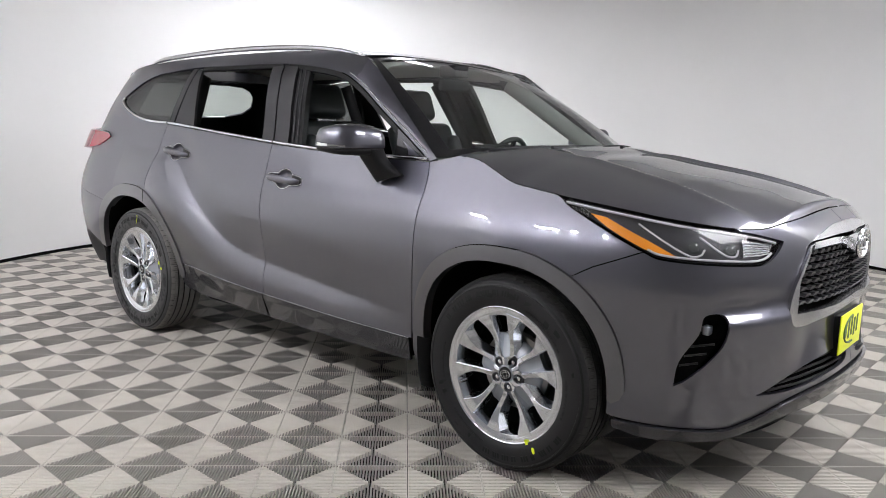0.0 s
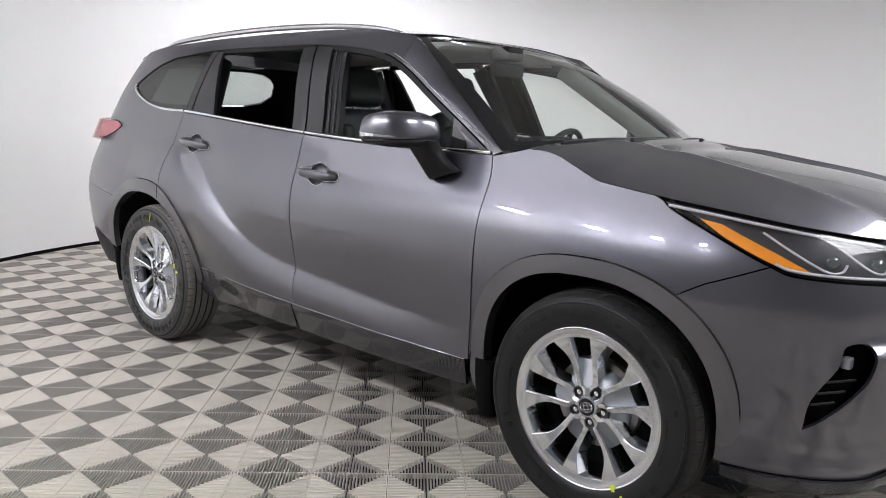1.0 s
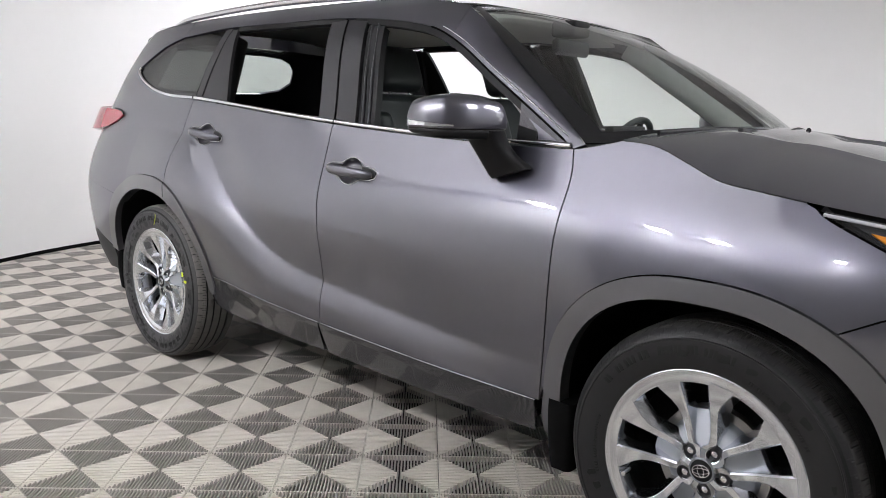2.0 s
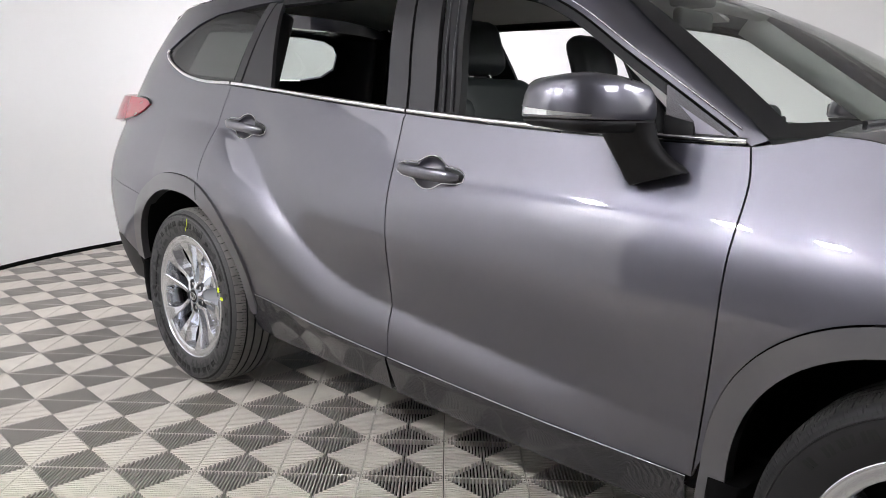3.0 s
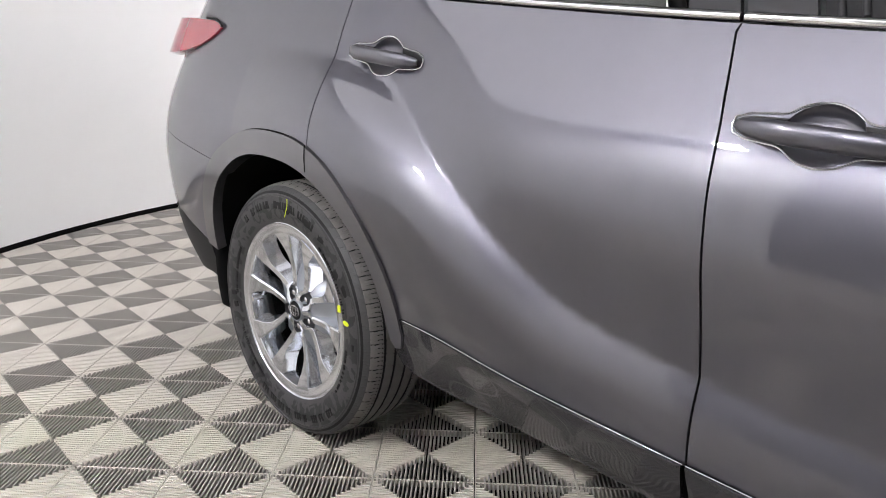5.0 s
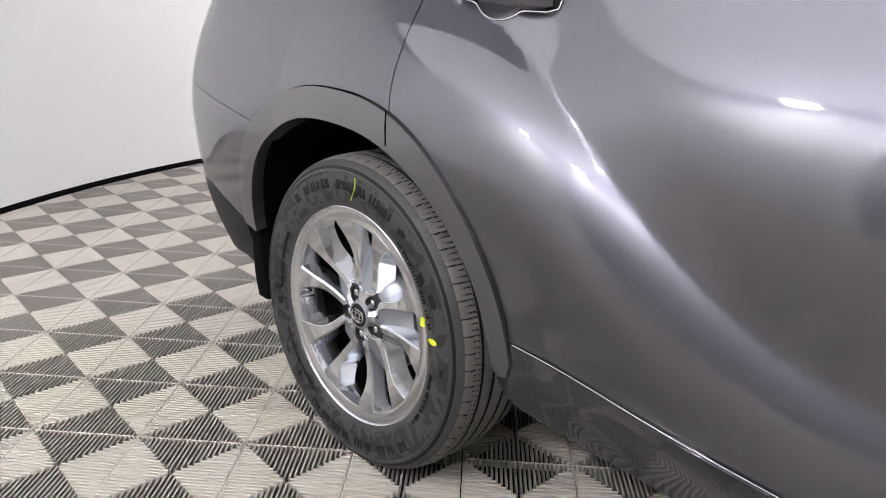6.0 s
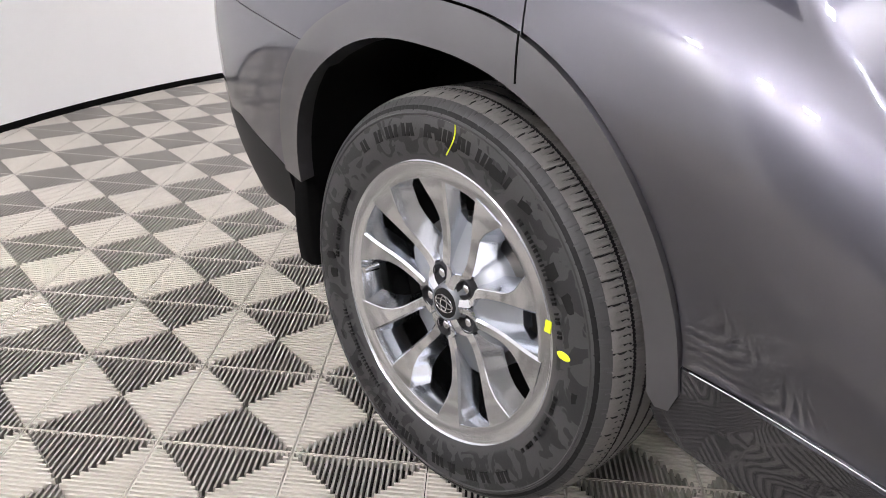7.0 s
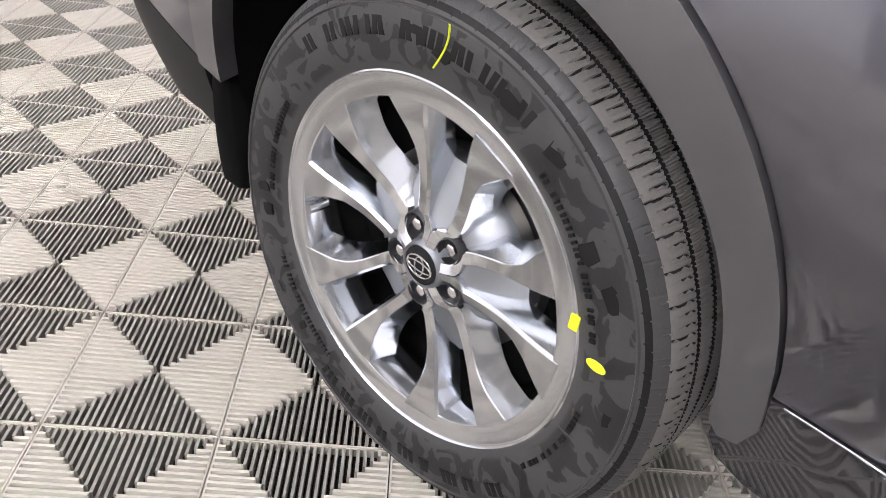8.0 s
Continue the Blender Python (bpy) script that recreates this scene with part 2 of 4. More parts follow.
def panel(name, ring, material, parent, label="", lift=0.0, gap=.0022, depth=.016, step=.026, sides=(1,), holes=(), surface=None):
    """A sheet-metal panel that follows the body's skin inside the ring, with its edges turned in."""
    from mathutils.geometry import delaunay_2d_cdt
    at = surface or (lambda s, z: skin(s, z, lift(s, z) if callable(lift) else lift))
    ring = even(shrink(even(ring, step), gap), step)
    rings = [ring] + [even(h, step) for h in holes]
    pts, edges = [], []
    for r in rings:
        k = len(pts)
        pts += r
        edges += [(k + i, k + (i + 1) % len(r)) for i in range(len(r))]
    border = np.array(pts)
    lo, hi = border.min(0), border.max(0)
    for i in range(1, int((hi[0] - lo[0]) / step) + 1):
        for j in range(1, int((hi[1] - lo[1]) / step) + 1):
            x, y = lo[0] + i * step, lo[1] + j * step
            if within(ring, x, y) and not any(within(h, x, y) for h in rings[1:]) and ((border - (x, y)) ** 2).sum(1).min() > (.55 * step) ** 2:
                pts.append((x, y))
    v2, _, tris, *_ = delaunay_2d_cdt([Vector(p) for p in pts], edges, [], 0, 1e-6)
    keep = []
    for f in tris:
        cx, cy = sum(v2[i][0] for i in f) / 3, sum(v2[i][1] for i in f) / 3
        if within(ring, cx, cy) and not any(within(h, cx, cy) for h in rings[1:]):
            keep.append(list(f))
    place, normal = [], []
    for p in v2:
        s, z = p
        c = at(s, z)
        ds, dz = at(s + .004, z) - at(s - .004, z), at(s, z + .004) - at(s, z - .004)
        n = ds.cross(dz).normalized()
        place.append(c), normal.append(n)
    count = {}
    for f in keep:
        for a, b in zip(f, f[1:] + f[:1]):
            count[(a, b)] = 1
    rim = [(a, b) for a, b in count if (b, a) not in count]
    verts, norms, faces = list(place), list(normal), keep
    if depth:
        for a, b in rim:
            out = (place[b] - place[a]).cross(normal[a]).normalized()
            k = len(verts)
            verts += [place[b], place[a], place[a] - normal[a] * depth, place[b] - normal[b] * depth]
            norms += [out] * 4
            faces = faces + [[k, k + 1, k + 2, k + 3]]
    all_v, all_n, all_f = [], [], []
    for side in sides:
        k = len(all_v)
        flip = Vector((1, side, 1))
        all_v += [v * flip for v in verts]
        all_n += [n * flip for n in norms]
        all_f += [[k + i for i in (f if side == 1 else f[::-1])] for f in faces]
    mesh = bpy.data.meshes.new(name)
    mesh.from_pydata(all_v, [], all_f)
    mesh.polygons.foreach_set("use_smooth", [True] * len(mesh.polygons))
    mesh.normals_split_custom_set_from_vertices([tuple(n) for n in all_n])
    return link(name, mesh, material, parent, label)


def patch(name, at, nu, nv, material, parent, label="", thick=0.0):
    """A smooth patch: at(u, v) for u and v from 0 to 1."""
    bm = bmesh.new()
    grid = [[bm.verts.new(at(i / nu, j / nv)) for j in range(nv + 1)] for i in range(nu + 1)]
    for i in range(nu):
        for j in range(nv):
            try:
                bm.faces.new((grid[i][j], grid[i + 1][j], grid[i + 1][j + 1], grid[i][j + 1]))
            except ValueError:
                pass
    bmesh.ops.remove_doubles(bm, verts=bm.verts, dist=1e-5)
    if thick:
        bm.normal_update()
        bmesh.ops.solidify(bm, geom=bm.faces[:], thickness=thick)
    return part(name, bm, material, parent, label, 50)


def tube(bm, pts, radius, sides=8, flat=1.0, up=(0, 0, 1)):
    """A bar of round or flattened section along the points."""
    rings = []
    pts = [Vector(p) for p in pts]
    for i, p in enumerate(pts):
        r = radius(i / (len(pts) - 1)) if callable(radius) else radius
        d = (pts[min(i + 1, len(pts) - 1)] - pts[max(i - 1, 0)]).normalized()
        a = d.cross(Vector(up)).normalized()
        b = a.cross(d)
        rings.append([bm.verts.new(p + r * (math.cos(2 * math.pi * k / sides) * a + flat * math.sin(2 * math.pi * k / sides) * b)) for k in range(sides)])
    for q, r in zip(rings, rings[1:]):
        for k in range(sides):
            bm.faces.new((q[k], q[(k + 1) % sides], r[(k + 1) % sides], r[k]))
    bm.faces.new(rings[0][::-1]), bm.faces.new(rings[-1])


def box(bm, x0, x1, y0, y1, z0, z1, bevel=0.0, m=None):
    g = bmesh.ops.create_cube(bm, size=1, matrix=Matrix.Translation(((x0 + x1) / 2, (y0 + y1) / 2, (z0 + z1) / 2)) @ Matrix.Diagonal((x1 - x0, y1 - y0, z1 - z0, 1)))
    vs = g["verts"]
    if bevel:
        es = list({e for v in vs for e in v.link_edges})
        r = bmesh.ops.bevel(bm, geom=es, offset=bevel, segments=3, profile=.5, affect="EDGES")
        vs = [v for v in r["verts"]] + [v for v in vs if v.is_valid]
    if m:
        bmesh.ops.transform(bm, matrix=m, verts=list({v for v in vs if v.is_valid}))


def lathe(bm, profile, n, bend=None, closed=False):
    """Turns (radius, y) points about the y axis."""
    rings = []
    for i in range(n):
        a = 2 * math.pi * i / n
        rings.append([bm.verts.new(((r + (bend(i, k) if bend else 0)) * math.cos(a), y, (r + (bend(i, k) if bend else 0)) * math.sin(a))) for k, (r, y) in enumerate(profile)])
    m = len(profile)
    for i in range(n):
        a, b = rings[i], rings[(i + 1) % n]
        for k in range(m if closed else m - 1):
            bm.faces.new((a[k], a[(k + 1) % m], b[(k + 1) % m], b[k]))


# ---- the room ----
HALL_X, HALL_Y, HALL_R, HALL_H = 1.06, 1.22, 4.42, 3.3


def hall_line():
    """The white wall's plan: from beyond the car's nose round its far side and tail, and back along the viewer's side."""
    arc = [(HALL_X + HALL_R * math.cos(radians(a)), HALL_Y + HALL_R * math.sin(radians(a))) for a in range(9, 216, 3)]
    return arc + smooth_line([arc[-1], (-3.05, -2.3), (-2.85, -3.4), (-2.0, -4.3), (-1.0, -4.62), (-.1, -4.66)], 5)[1:]


def wall_run(line, profile):
    """A run of wall: the profile (outward step, height) carried along the plan, closed at both ends."""
    bm = bmesh.new()
    rows = []
    for i, (x, y) in enumerate(line):
        (xa, ya), (xb, yb) = line[max(i - 1, 0)], line[min(i + 1, len(line) - 1)]
        d = Vector((yb - ya, xa - xb, 0)).normalized()
        rows.append([bm.verts.new((x + d.x * o, y + d.y * o, z)) for o, z in profile])
    for a, c in zip(rows, rows[1:]):
        for k in range(4):
            bm.faces.new((a[k], c[k], c[(k + 1) % 4], a[(k + 1) % 4]))
    bm.faces.new(rows[0]), bm.faces.new(rows[-1])
    bmesh.ops.recalc_face_normals(bm, faces=bm.faces)
    return bm


def build_room():
    line = hall_line()
    rest = [line[-1], (3.3, -4.68), (6.6, -4.7), (6.5, .5), line[0]]
    solid, foot = ((0, .018), (0, HALL_H), (.12, HALL_H), (.12, .018)), ((-.004, -.01), (-.004, .030), (.05, .030), (.05, -.01))
    tagged(part("wall_white", wall_run(line, solid), WALL, None), "smooth white curved studio wall meeting the tiled floor", "wall", kind="structure")
    tagged(part("wall_dark", wall_run(rest, solid), DARK_WALL, None), "plain grey wall behind the viewer", "wall", kind="structure")
    tagged(part("baseboard", wall_run(line, foot), VOID, None), "thin black strip along the foot of the white wall", "baseboard", kind="structure")
    bm = bmesh.new()
    box(bm, -7, 8.5, -9, 7.5, HALL_H, HALL_H + .1)
    tagged(part("ceiling", bm, CEILING, None), "plain grey ceiling over the studio", "ceiling", kind="structure")
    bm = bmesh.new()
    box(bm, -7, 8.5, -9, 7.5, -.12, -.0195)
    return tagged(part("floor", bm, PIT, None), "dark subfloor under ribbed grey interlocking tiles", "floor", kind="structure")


def build_lights():
    """Broad soft panels, added unseen to brighten the far wall, and a row of small bright lamps on the viewer's side.
    """
    for half, deep, lens, spots, label, group in (
            (.8, .8, SOFT, [(-1.3, 2.1), (4.55, 1.75), (5.6, -.6)], "unseen broad ceiling panel, added to brighten wall and floor", "broad panels"),
            # unseen panel, placed where the doors mirror a bright ceiling
            (2.5, 1.15, GLOW, [(-.4, -3.14)], "long gently glowing ceiling panel over the viewer's side", "glowing panel"),
            (.12, .12, LAMP, [(-.7, -4.42), (.5, -4.46), (1.2, -4.46), (2.5, -4.46)], "small square bright ceiling lamp, switched on", "small lamps")):
        first = None
        for x, y in spots:
            if first:
                copy_thing(first, pose(x, y, HALL_H))
                continue
            first = new("ceiling_light")
            bm = bmesh.new()
            for a in ((-half, half, -deep, -deep + .02), (-half, half, deep - .02, deep), (-half, -half + .02, -deep + .02, deep - .02), (half - .02, half, -deep + .02, deep - .02)):
                box(bm, *a, -.05, 0)
            part("frame", bm, SATIN, first)
            bm = bmesh.new()
            box(bm, -half + .02, half - .02, -deep + .02, deep - .02, -.035, -.01)
            part("diffuser", bm, lens, first)
            tagged(first, label, "ceiling light", group)
            first.matrix_basis = pose(x, y, HALL_H)


floor = build_room()
build_lights()


# ---- the car ----
car = tagged(new("car"), "dark grey metallic sport utility car with lowered windows on tiles", "car")
car.location.z = .009
END_F, END_B = FRONT + .85 * math.pi / 2, BACK - .85 * math.pi / 2
BELT = curve((-.10, 1.295), (.133, 1.283), (.524, 1.255), (.90, 1.226), (1.242, 1.203), (1.77, 1.177), (2.194, 1.168), (2.36, 1.168))
SILL = curve((.40, .477), (1.287, .430), (2.35, .396))


def belt_line(a, b, n=16, up=0.0):
    return [(a + (b - a) * k / n, BELT(a + (b - a) * k / n) + up) for k in range(n + 1)]


def sill_line(a, b, n=12, up=0.0):
    return [(a + (b - a) * k / n, SILL(a + (b - a) * k / n) + up) for k in range(n + 1)]


def arch_line(c, half, top, a0, a1, n=40, foot=.36):
    """Part of a wheel arch, from angle a0 to a1 in degrees, 0 towards the nose."""
    out = []
    for k in range(n + 1):
        a = radians(a0 + (a1 - a0) * k / n)
        ca, sa = math.cos(a), math.sin(a)
        out.append((c + half * math.copysign(abs(ca) ** .82, ca), foot + (top - foot) * math.copysign(abs(sa) ** .82, sa)))
    return out


REAR_ARCH, FRONT_ARCH = (-.03, .498, .911), (2.82, .487, .873)
B_SEAM = smooth_line([(1.234, 1.203), (1.249, 1.085), (1.259, 1.0), (1.278, .70), (1.284, .430)])
F_SEAM = smooth_line([(2.350, 1.168), (2.367, 1.081), (2.360, .94), (2.350, .70), (2.313, .398)])
R_SEAM = smooth_line([(.133, 1.283), (.131, 1.145), (.150, .965), (.163, .885)])
DOOR_TOP = smooth_line([(2.350, 1.168), (2.022, 1.357), (1.763, 1.507), (1.555, 1.576), (1.153, 1.622), (.675, 1.629), (.195, 1.626), (-.16, 1.597)])
BONNET = smooth_line([(2.50, 1.200), (2.58, 1.194), (2.64, 1.178), (2.715, 1.147), (2.80, 1.113), (2.90, 1.097), (3.030, 1.080), (3.249, 1.053), (3.43, 1.025), (3.675, .998), (3.851, 1.016), (4.10, 1.034), (END_F, 1.040)])
LAMP_TOP = smooth_line([(3.035, 1.071), (3.17, 1.056), (3.327, 1.034), (3.499, 1.008), (3.67, .984), (3.789, .957)])
LAMP_LOW = smooth_line([(3.035, 1.071), (3.069, 1.047), (3.195, .988), (3.337, .917), (3.404, .894), (3.601, .883), (3.697, .886), (3.744, .912), (3.789, .957)])
GRILLE = smooth_line([(END_F, .692), (4.201, .686), (3.98, .672), (3.850, .662), (3.808, .705), (3.82, .80), (3.885, .905), (3.943, .946), (4.15, .965), (END_F, .972)])


def clip(line, test):
    return [p for p in line if test(p)]


def rear_door_ring():
    arch = [p for p in arch_line(*REAR_ARCH, 12, 80) if p[0] > .163]
    return belt_line(.133, 1.242) + B_SEAM[1:] + sill_line(1.27, .462) + arch + R_SEAM[::-1][1:-1]


def front_door_ring():
    return belt_line(1.242, 2.35) + F_SEAM[1:] + sill_line(2.29, 1.30) + B_SEAM[::-1][:-1]


def fender_ring():
    arch = [p for p in arch_line(*FRONT_ARCH, 176, 57)]
    top = [p for p in BONNET if p[0] < 3.02]
    low = [p for p in LAMP_LOW if p[0] < 3.335]
    return F_SEAM + arch[1:] + [(3.189, .850), (3.337, .917)] + low[::-1] + top[::-1] + [(2.42, 1.18)]


def bumper_ring():
    arch = arch_line(*FRONT_ARCH, 57, 9) + [(3.300, .405), (3.246, .385), (3.242, .30)]
    low = smooth_line([(3.262, .292), (3.398, .287), (3.615, .289), (3.70, .322), (3.86, .405), (4.10, .435), (END_F, .44)])
    lamp = [p for p in LAMP_LOW if p[0] > 3.337]
    top = [p for p in BONNET if p[0] > 3.60]
    tongue = [p for p in LAMP_TOP if p[0] > 3.63][:-1]
    return arch + low + [p for p in GRILLE] + top[::-1] + tongue + lamp[::-1] + [(3.337, .917), (3.189, .850)]


FOG_POCKET = smooth_line([(3.452, .452), (3.462, .544), (3.512, .646), (3.525, .712), (3.588, .712), (3.588, .631), (3.545, .545), (3.49, .48), (3.452, .452)], 4)[:-1]
INTAKE = smooth_line([(3.71, .425), (3.87, .50), (4.05, .530), (4.25, .532), (4.25, .47), (4.05, .455), (3.84, .43), (3.71, .425)], 4)[:-1]


def quarter_ring():
    arch = [p for p in arch_line(*REAR_ARCH, 60, 134) if p[0] < .163]
    seam = [(-.60, .815), (-.9, .875), (-1.2, .90), (END_B, .90)]
    roof = [(END_B, 1.335), (-1.25, 1.345), (-1.10, 1.37), (-1.02, 1.42), (-.99, 1.50), (-1.01, 1.545), (-1.08, 1.575), (-1.25, 1.585), (END_B, 1.585), (END_B, 1.60), (-1.2, 1.60), (-.9, 1.62), (-.55, 1.655), (-.16, 1.682), (-.16, 1.605)]
    glass = smooth_line([(-.16, 1.600), (-.34, 1.545), (-.50, 1.47), (-.545, 1.425), (-.46, 1.375), (-.28, 1.322), (-.101, 1.295), (.133, 1.283)])
    return R_SEAM + arch + seam + roof + glass[:-1]


def rear_bumper_ring():
    arch = arch_line(*REAR_ARCH, 134, 172)
    return arch + [(-.70, .545), (-.9, .53), (-1.2, .52), (END_B, .52), (END_B, .90), (-1.2, .90), (-.9, .875), (-.60, .815)]


def cup_ring(x, z, w=.062, h=.046, n=28):
    return [(x + w * math.cos(2 * math.pi * k / n), z + h * math.sin(2 * math.pi * k / n)) for k in range(n)]


def build_handle(door, x, z, slope, side):
    """A pull handle over a dished cup."""
    w, h = .062, .046

    def dish(s_, z_):
        r = ((s_ - x) / w) ** 2 + ((z_ - z) / h) ** 2
        return -.024 * max(0, 1 - r) ** .6 - .0005
    panel("handle_cup", cup_ring(x, z), PAINT, door, lift=dish, gap=0, depth=0, step=.007, sides=(side,), label="dished cup behind the handle")
    pts = []
    for k in range(19):
        t = -1 + 2 * k / 18
        p = skin(x + .130 * t, z - slope * t, .010 + .026 * (1 - t ** 4))
        pts.append((p.x, p.y * side, p.z))
    bm = bmesh.new()
    tube(bm, pts, lambda t: .0185 * (1 - (2 * t - 1) ** 6 * .55), 14, flat=.55, up=(0, 1, 0))
    handle = part("door_handle", bm, PAINT, door, "body-coloured pull handle")
    ring = [(x + .139 * math.copysign(abs(math.cos(a)) ** .5, math.cos(a)), z - slope * math.cos(a) + .020 * math.copysign(abs(math.sin(a)) ** .7, math.sin(a))) for a in (2 * math.pi * k / 40 for k in range(40))]
    edge = []
    for k in range(72):
        a = 2 * math.pi * k / 72
        ca, sa = math.cos(a), math.sin(a)
        cup = 1 / math.sqrt((ca / .064) ** 2 + (sa / .048) ** 2)
        bar = ((abs(ca) / .143) ** 4 + (abs(sa) / .0235) ** 4) ** -.25
        r = (cup ** 8 + bar ** 8) ** (1 / 8)
        q = skin(x + r * ca, z + r * sa - slope * r * ca / .15, .0015)
        edge.append((q.x, q.y * side, q.z))
    bm = bmesh.new()
    tube(bm, edge + edge[:1], .0019, 6, up=(0, 1, 0))
    part("handle_outline", bm, SATIN, handle, "thin bright line round the handle recess")
    panel("handle_base", ring, BLACK, handle, lift=.0025, gap=0, depth=.006, step=.012, sides=(side,), label="black handle gasket", holes=(cup_ring(x, z, .0615, .0455),))


def strip(name, pts, material, parent, radius, lift, side, label="", flat=1.0):
    line = []
    for s, z in pts:
        p = skin(s, z, lift)
        line.append((p.x, p.y * side, p.z))
    bm = bmesh.new()
    tube(bm, line, radius, 8, flat)
    return part(name, bm, material, parent, label, 60)


def build_doors(side):
    rear = panel("rear_door", rear_door_ring(), PAINT, car, sides=(side,), step=.015 if side == 1 else .04, holes=(cup_ring(.335, 1.124),))
    front = panel("front_door", front_door_ring(), PAINT, car, sides=(side,), step=.015 if side == 1 else .04, holes=(cup_ring(1.420, 1.036),))
    build_handle(rear, .335, 1.124, .012, side)
    build_handle(front, 1.420, 1.036, .006, side)
    for door, a, b in ((rear, .452, 1.278), (front, 1.285, 2.30)):
        low = [(b - .012, .305 if b < 2 else .285)] + ([(.66, .297), (.545, .302), (.47, .312), (.432, .332), (.418, .365), (.418, .46)] if a < 1 else [(a + .005, .300)])
        panel("lower_cladding", sill_line(a, b, up=-.001) + low, CLAD, door, gap=.0008, lift=lambda s, z: .002 + .009 * ease(.33, .46, z) * ease(.50, .62, s), sides=(side,), label="glossy dark grey lower door cladding")
        # ledge highlight along the cladding, added as a thin silver strip
        strip("cladding_highlight", sill_line(max(a, .478), b, up=.001), SATIN, door, .0014, .005, side, "silver line for the highlight on the cladding ledge")
    # window surrounds
    panel("pillar_trim", [(1.136, 1.222), (1.239, 1.210), (1.115, 1.618), (1.018, 1.612)], TRIM, rear, lift=.002, sides=(side,), label="gloss dark pillar trim")
    panel("pillar_trim", [(1.247, 1.210), (1.366, 1.204), (1.246, 1.606), (1.122, 1.618)], TRIM, front, lift=.002, sides=(side,), label="gloss dark pillar trim")
    panel("window_channel", [(1.369, 1.204), (1.462, 1.200), (1.352, 1.580), (1.249, 1.606)], BLACK, front, lift=-.010, depth=.03, sides=(side,), label="black window channel")
    for x0, x1 in ((1.395, 1.277), (1.430, 1.315)):
        strip("channel_rib", [(x0, 1.210), ((x0 + x1) / 2, 1.40), (x1, 1.590)], TRIM, front, .006, -.008, side)
    panel("pillar_trim", [(.212, 1.290), (.440, 1.272), (.318, 1.616), (.268, 1.618)], TRIM, rear, lift=.002, sides=(side,), label="gloss dark pillar trim")
    panel("mirror_sail", [(2.143, 1.178), (2.335, 1.176), (2.118, 1.300), (2.112, 1.297)], CLAD, front, lift=.001, gap=.001, sides=(side,), label="dark grey triangular trim behind the mirror")
    panel("sail_foot", [(2.141, 1.178), (2.216, 1.177), (2.208, 1.214), (2.132, 1.230)], BLACK, front, lift=.008, gap=.001, depth=.02, sides=(side,), label="black block below the triangular trim")
    panel("sail_insert", [(2.218, 1.188), (2.288, 1.188), (2.150, 1.258), (2.205, 1.215)], PAINT, front, lift=.0035, gap=.001, depth=.004, step=.015, sides=(side,), label="lighter grey insert of the triangular trim")
    for door, a, b in ((rear, .30, 1.115), (front, 1.125, 2.32)):
        top = [p for p in DOOR_TOP if a <= p[0] <= b]
        panel("window_seal", top + [(x - .012, z - .022) for x, z in top[::-1]], BLACK, door, lift=-.004, gap=.0, sides=(side,), label="black rubber window seal")
    for door, a, b in ((rear, .14, 1.238), (front, 1.246, 2.34)):
        strip("belt_moulding", belt_line(a, b, up=.009), CHROME, door, .0085, .001, side, "bright chrome belt moulding")
    return rear, front


def side_y(x, z):
    """The body's half-width at a true length along the car, round both ends."""
    if BACK <= x <= FRONT:
        return half_width(x, z)
    end, reach, bend = (FRONT, NOSE(z), FRONT_BEND) if x > FRONT else (BACK, STERN(z), BACK_BEND)
    return half_width(end, z) * max(1 - (abs(x - end) / reach) ** bend, 0) ** (1 / bend)


DOOR_EDGE = sorted((p for p in DOOR_TOP if p[0] > 1.5), key=lambda p: p[0])


def pillar_roll(s, z):
    """How far the windscreen pillar rolls inwards from the door's edge towards the glass."""
    d = max(0.0, z - float(np.interp(s, [p[0] for p in DOOR_EDGE], [p[1] for p in DOOR_EDGE])))
    return -.032 * min(d / .09, 1.2) ** 2 * ease(1.74, 1.98, s)


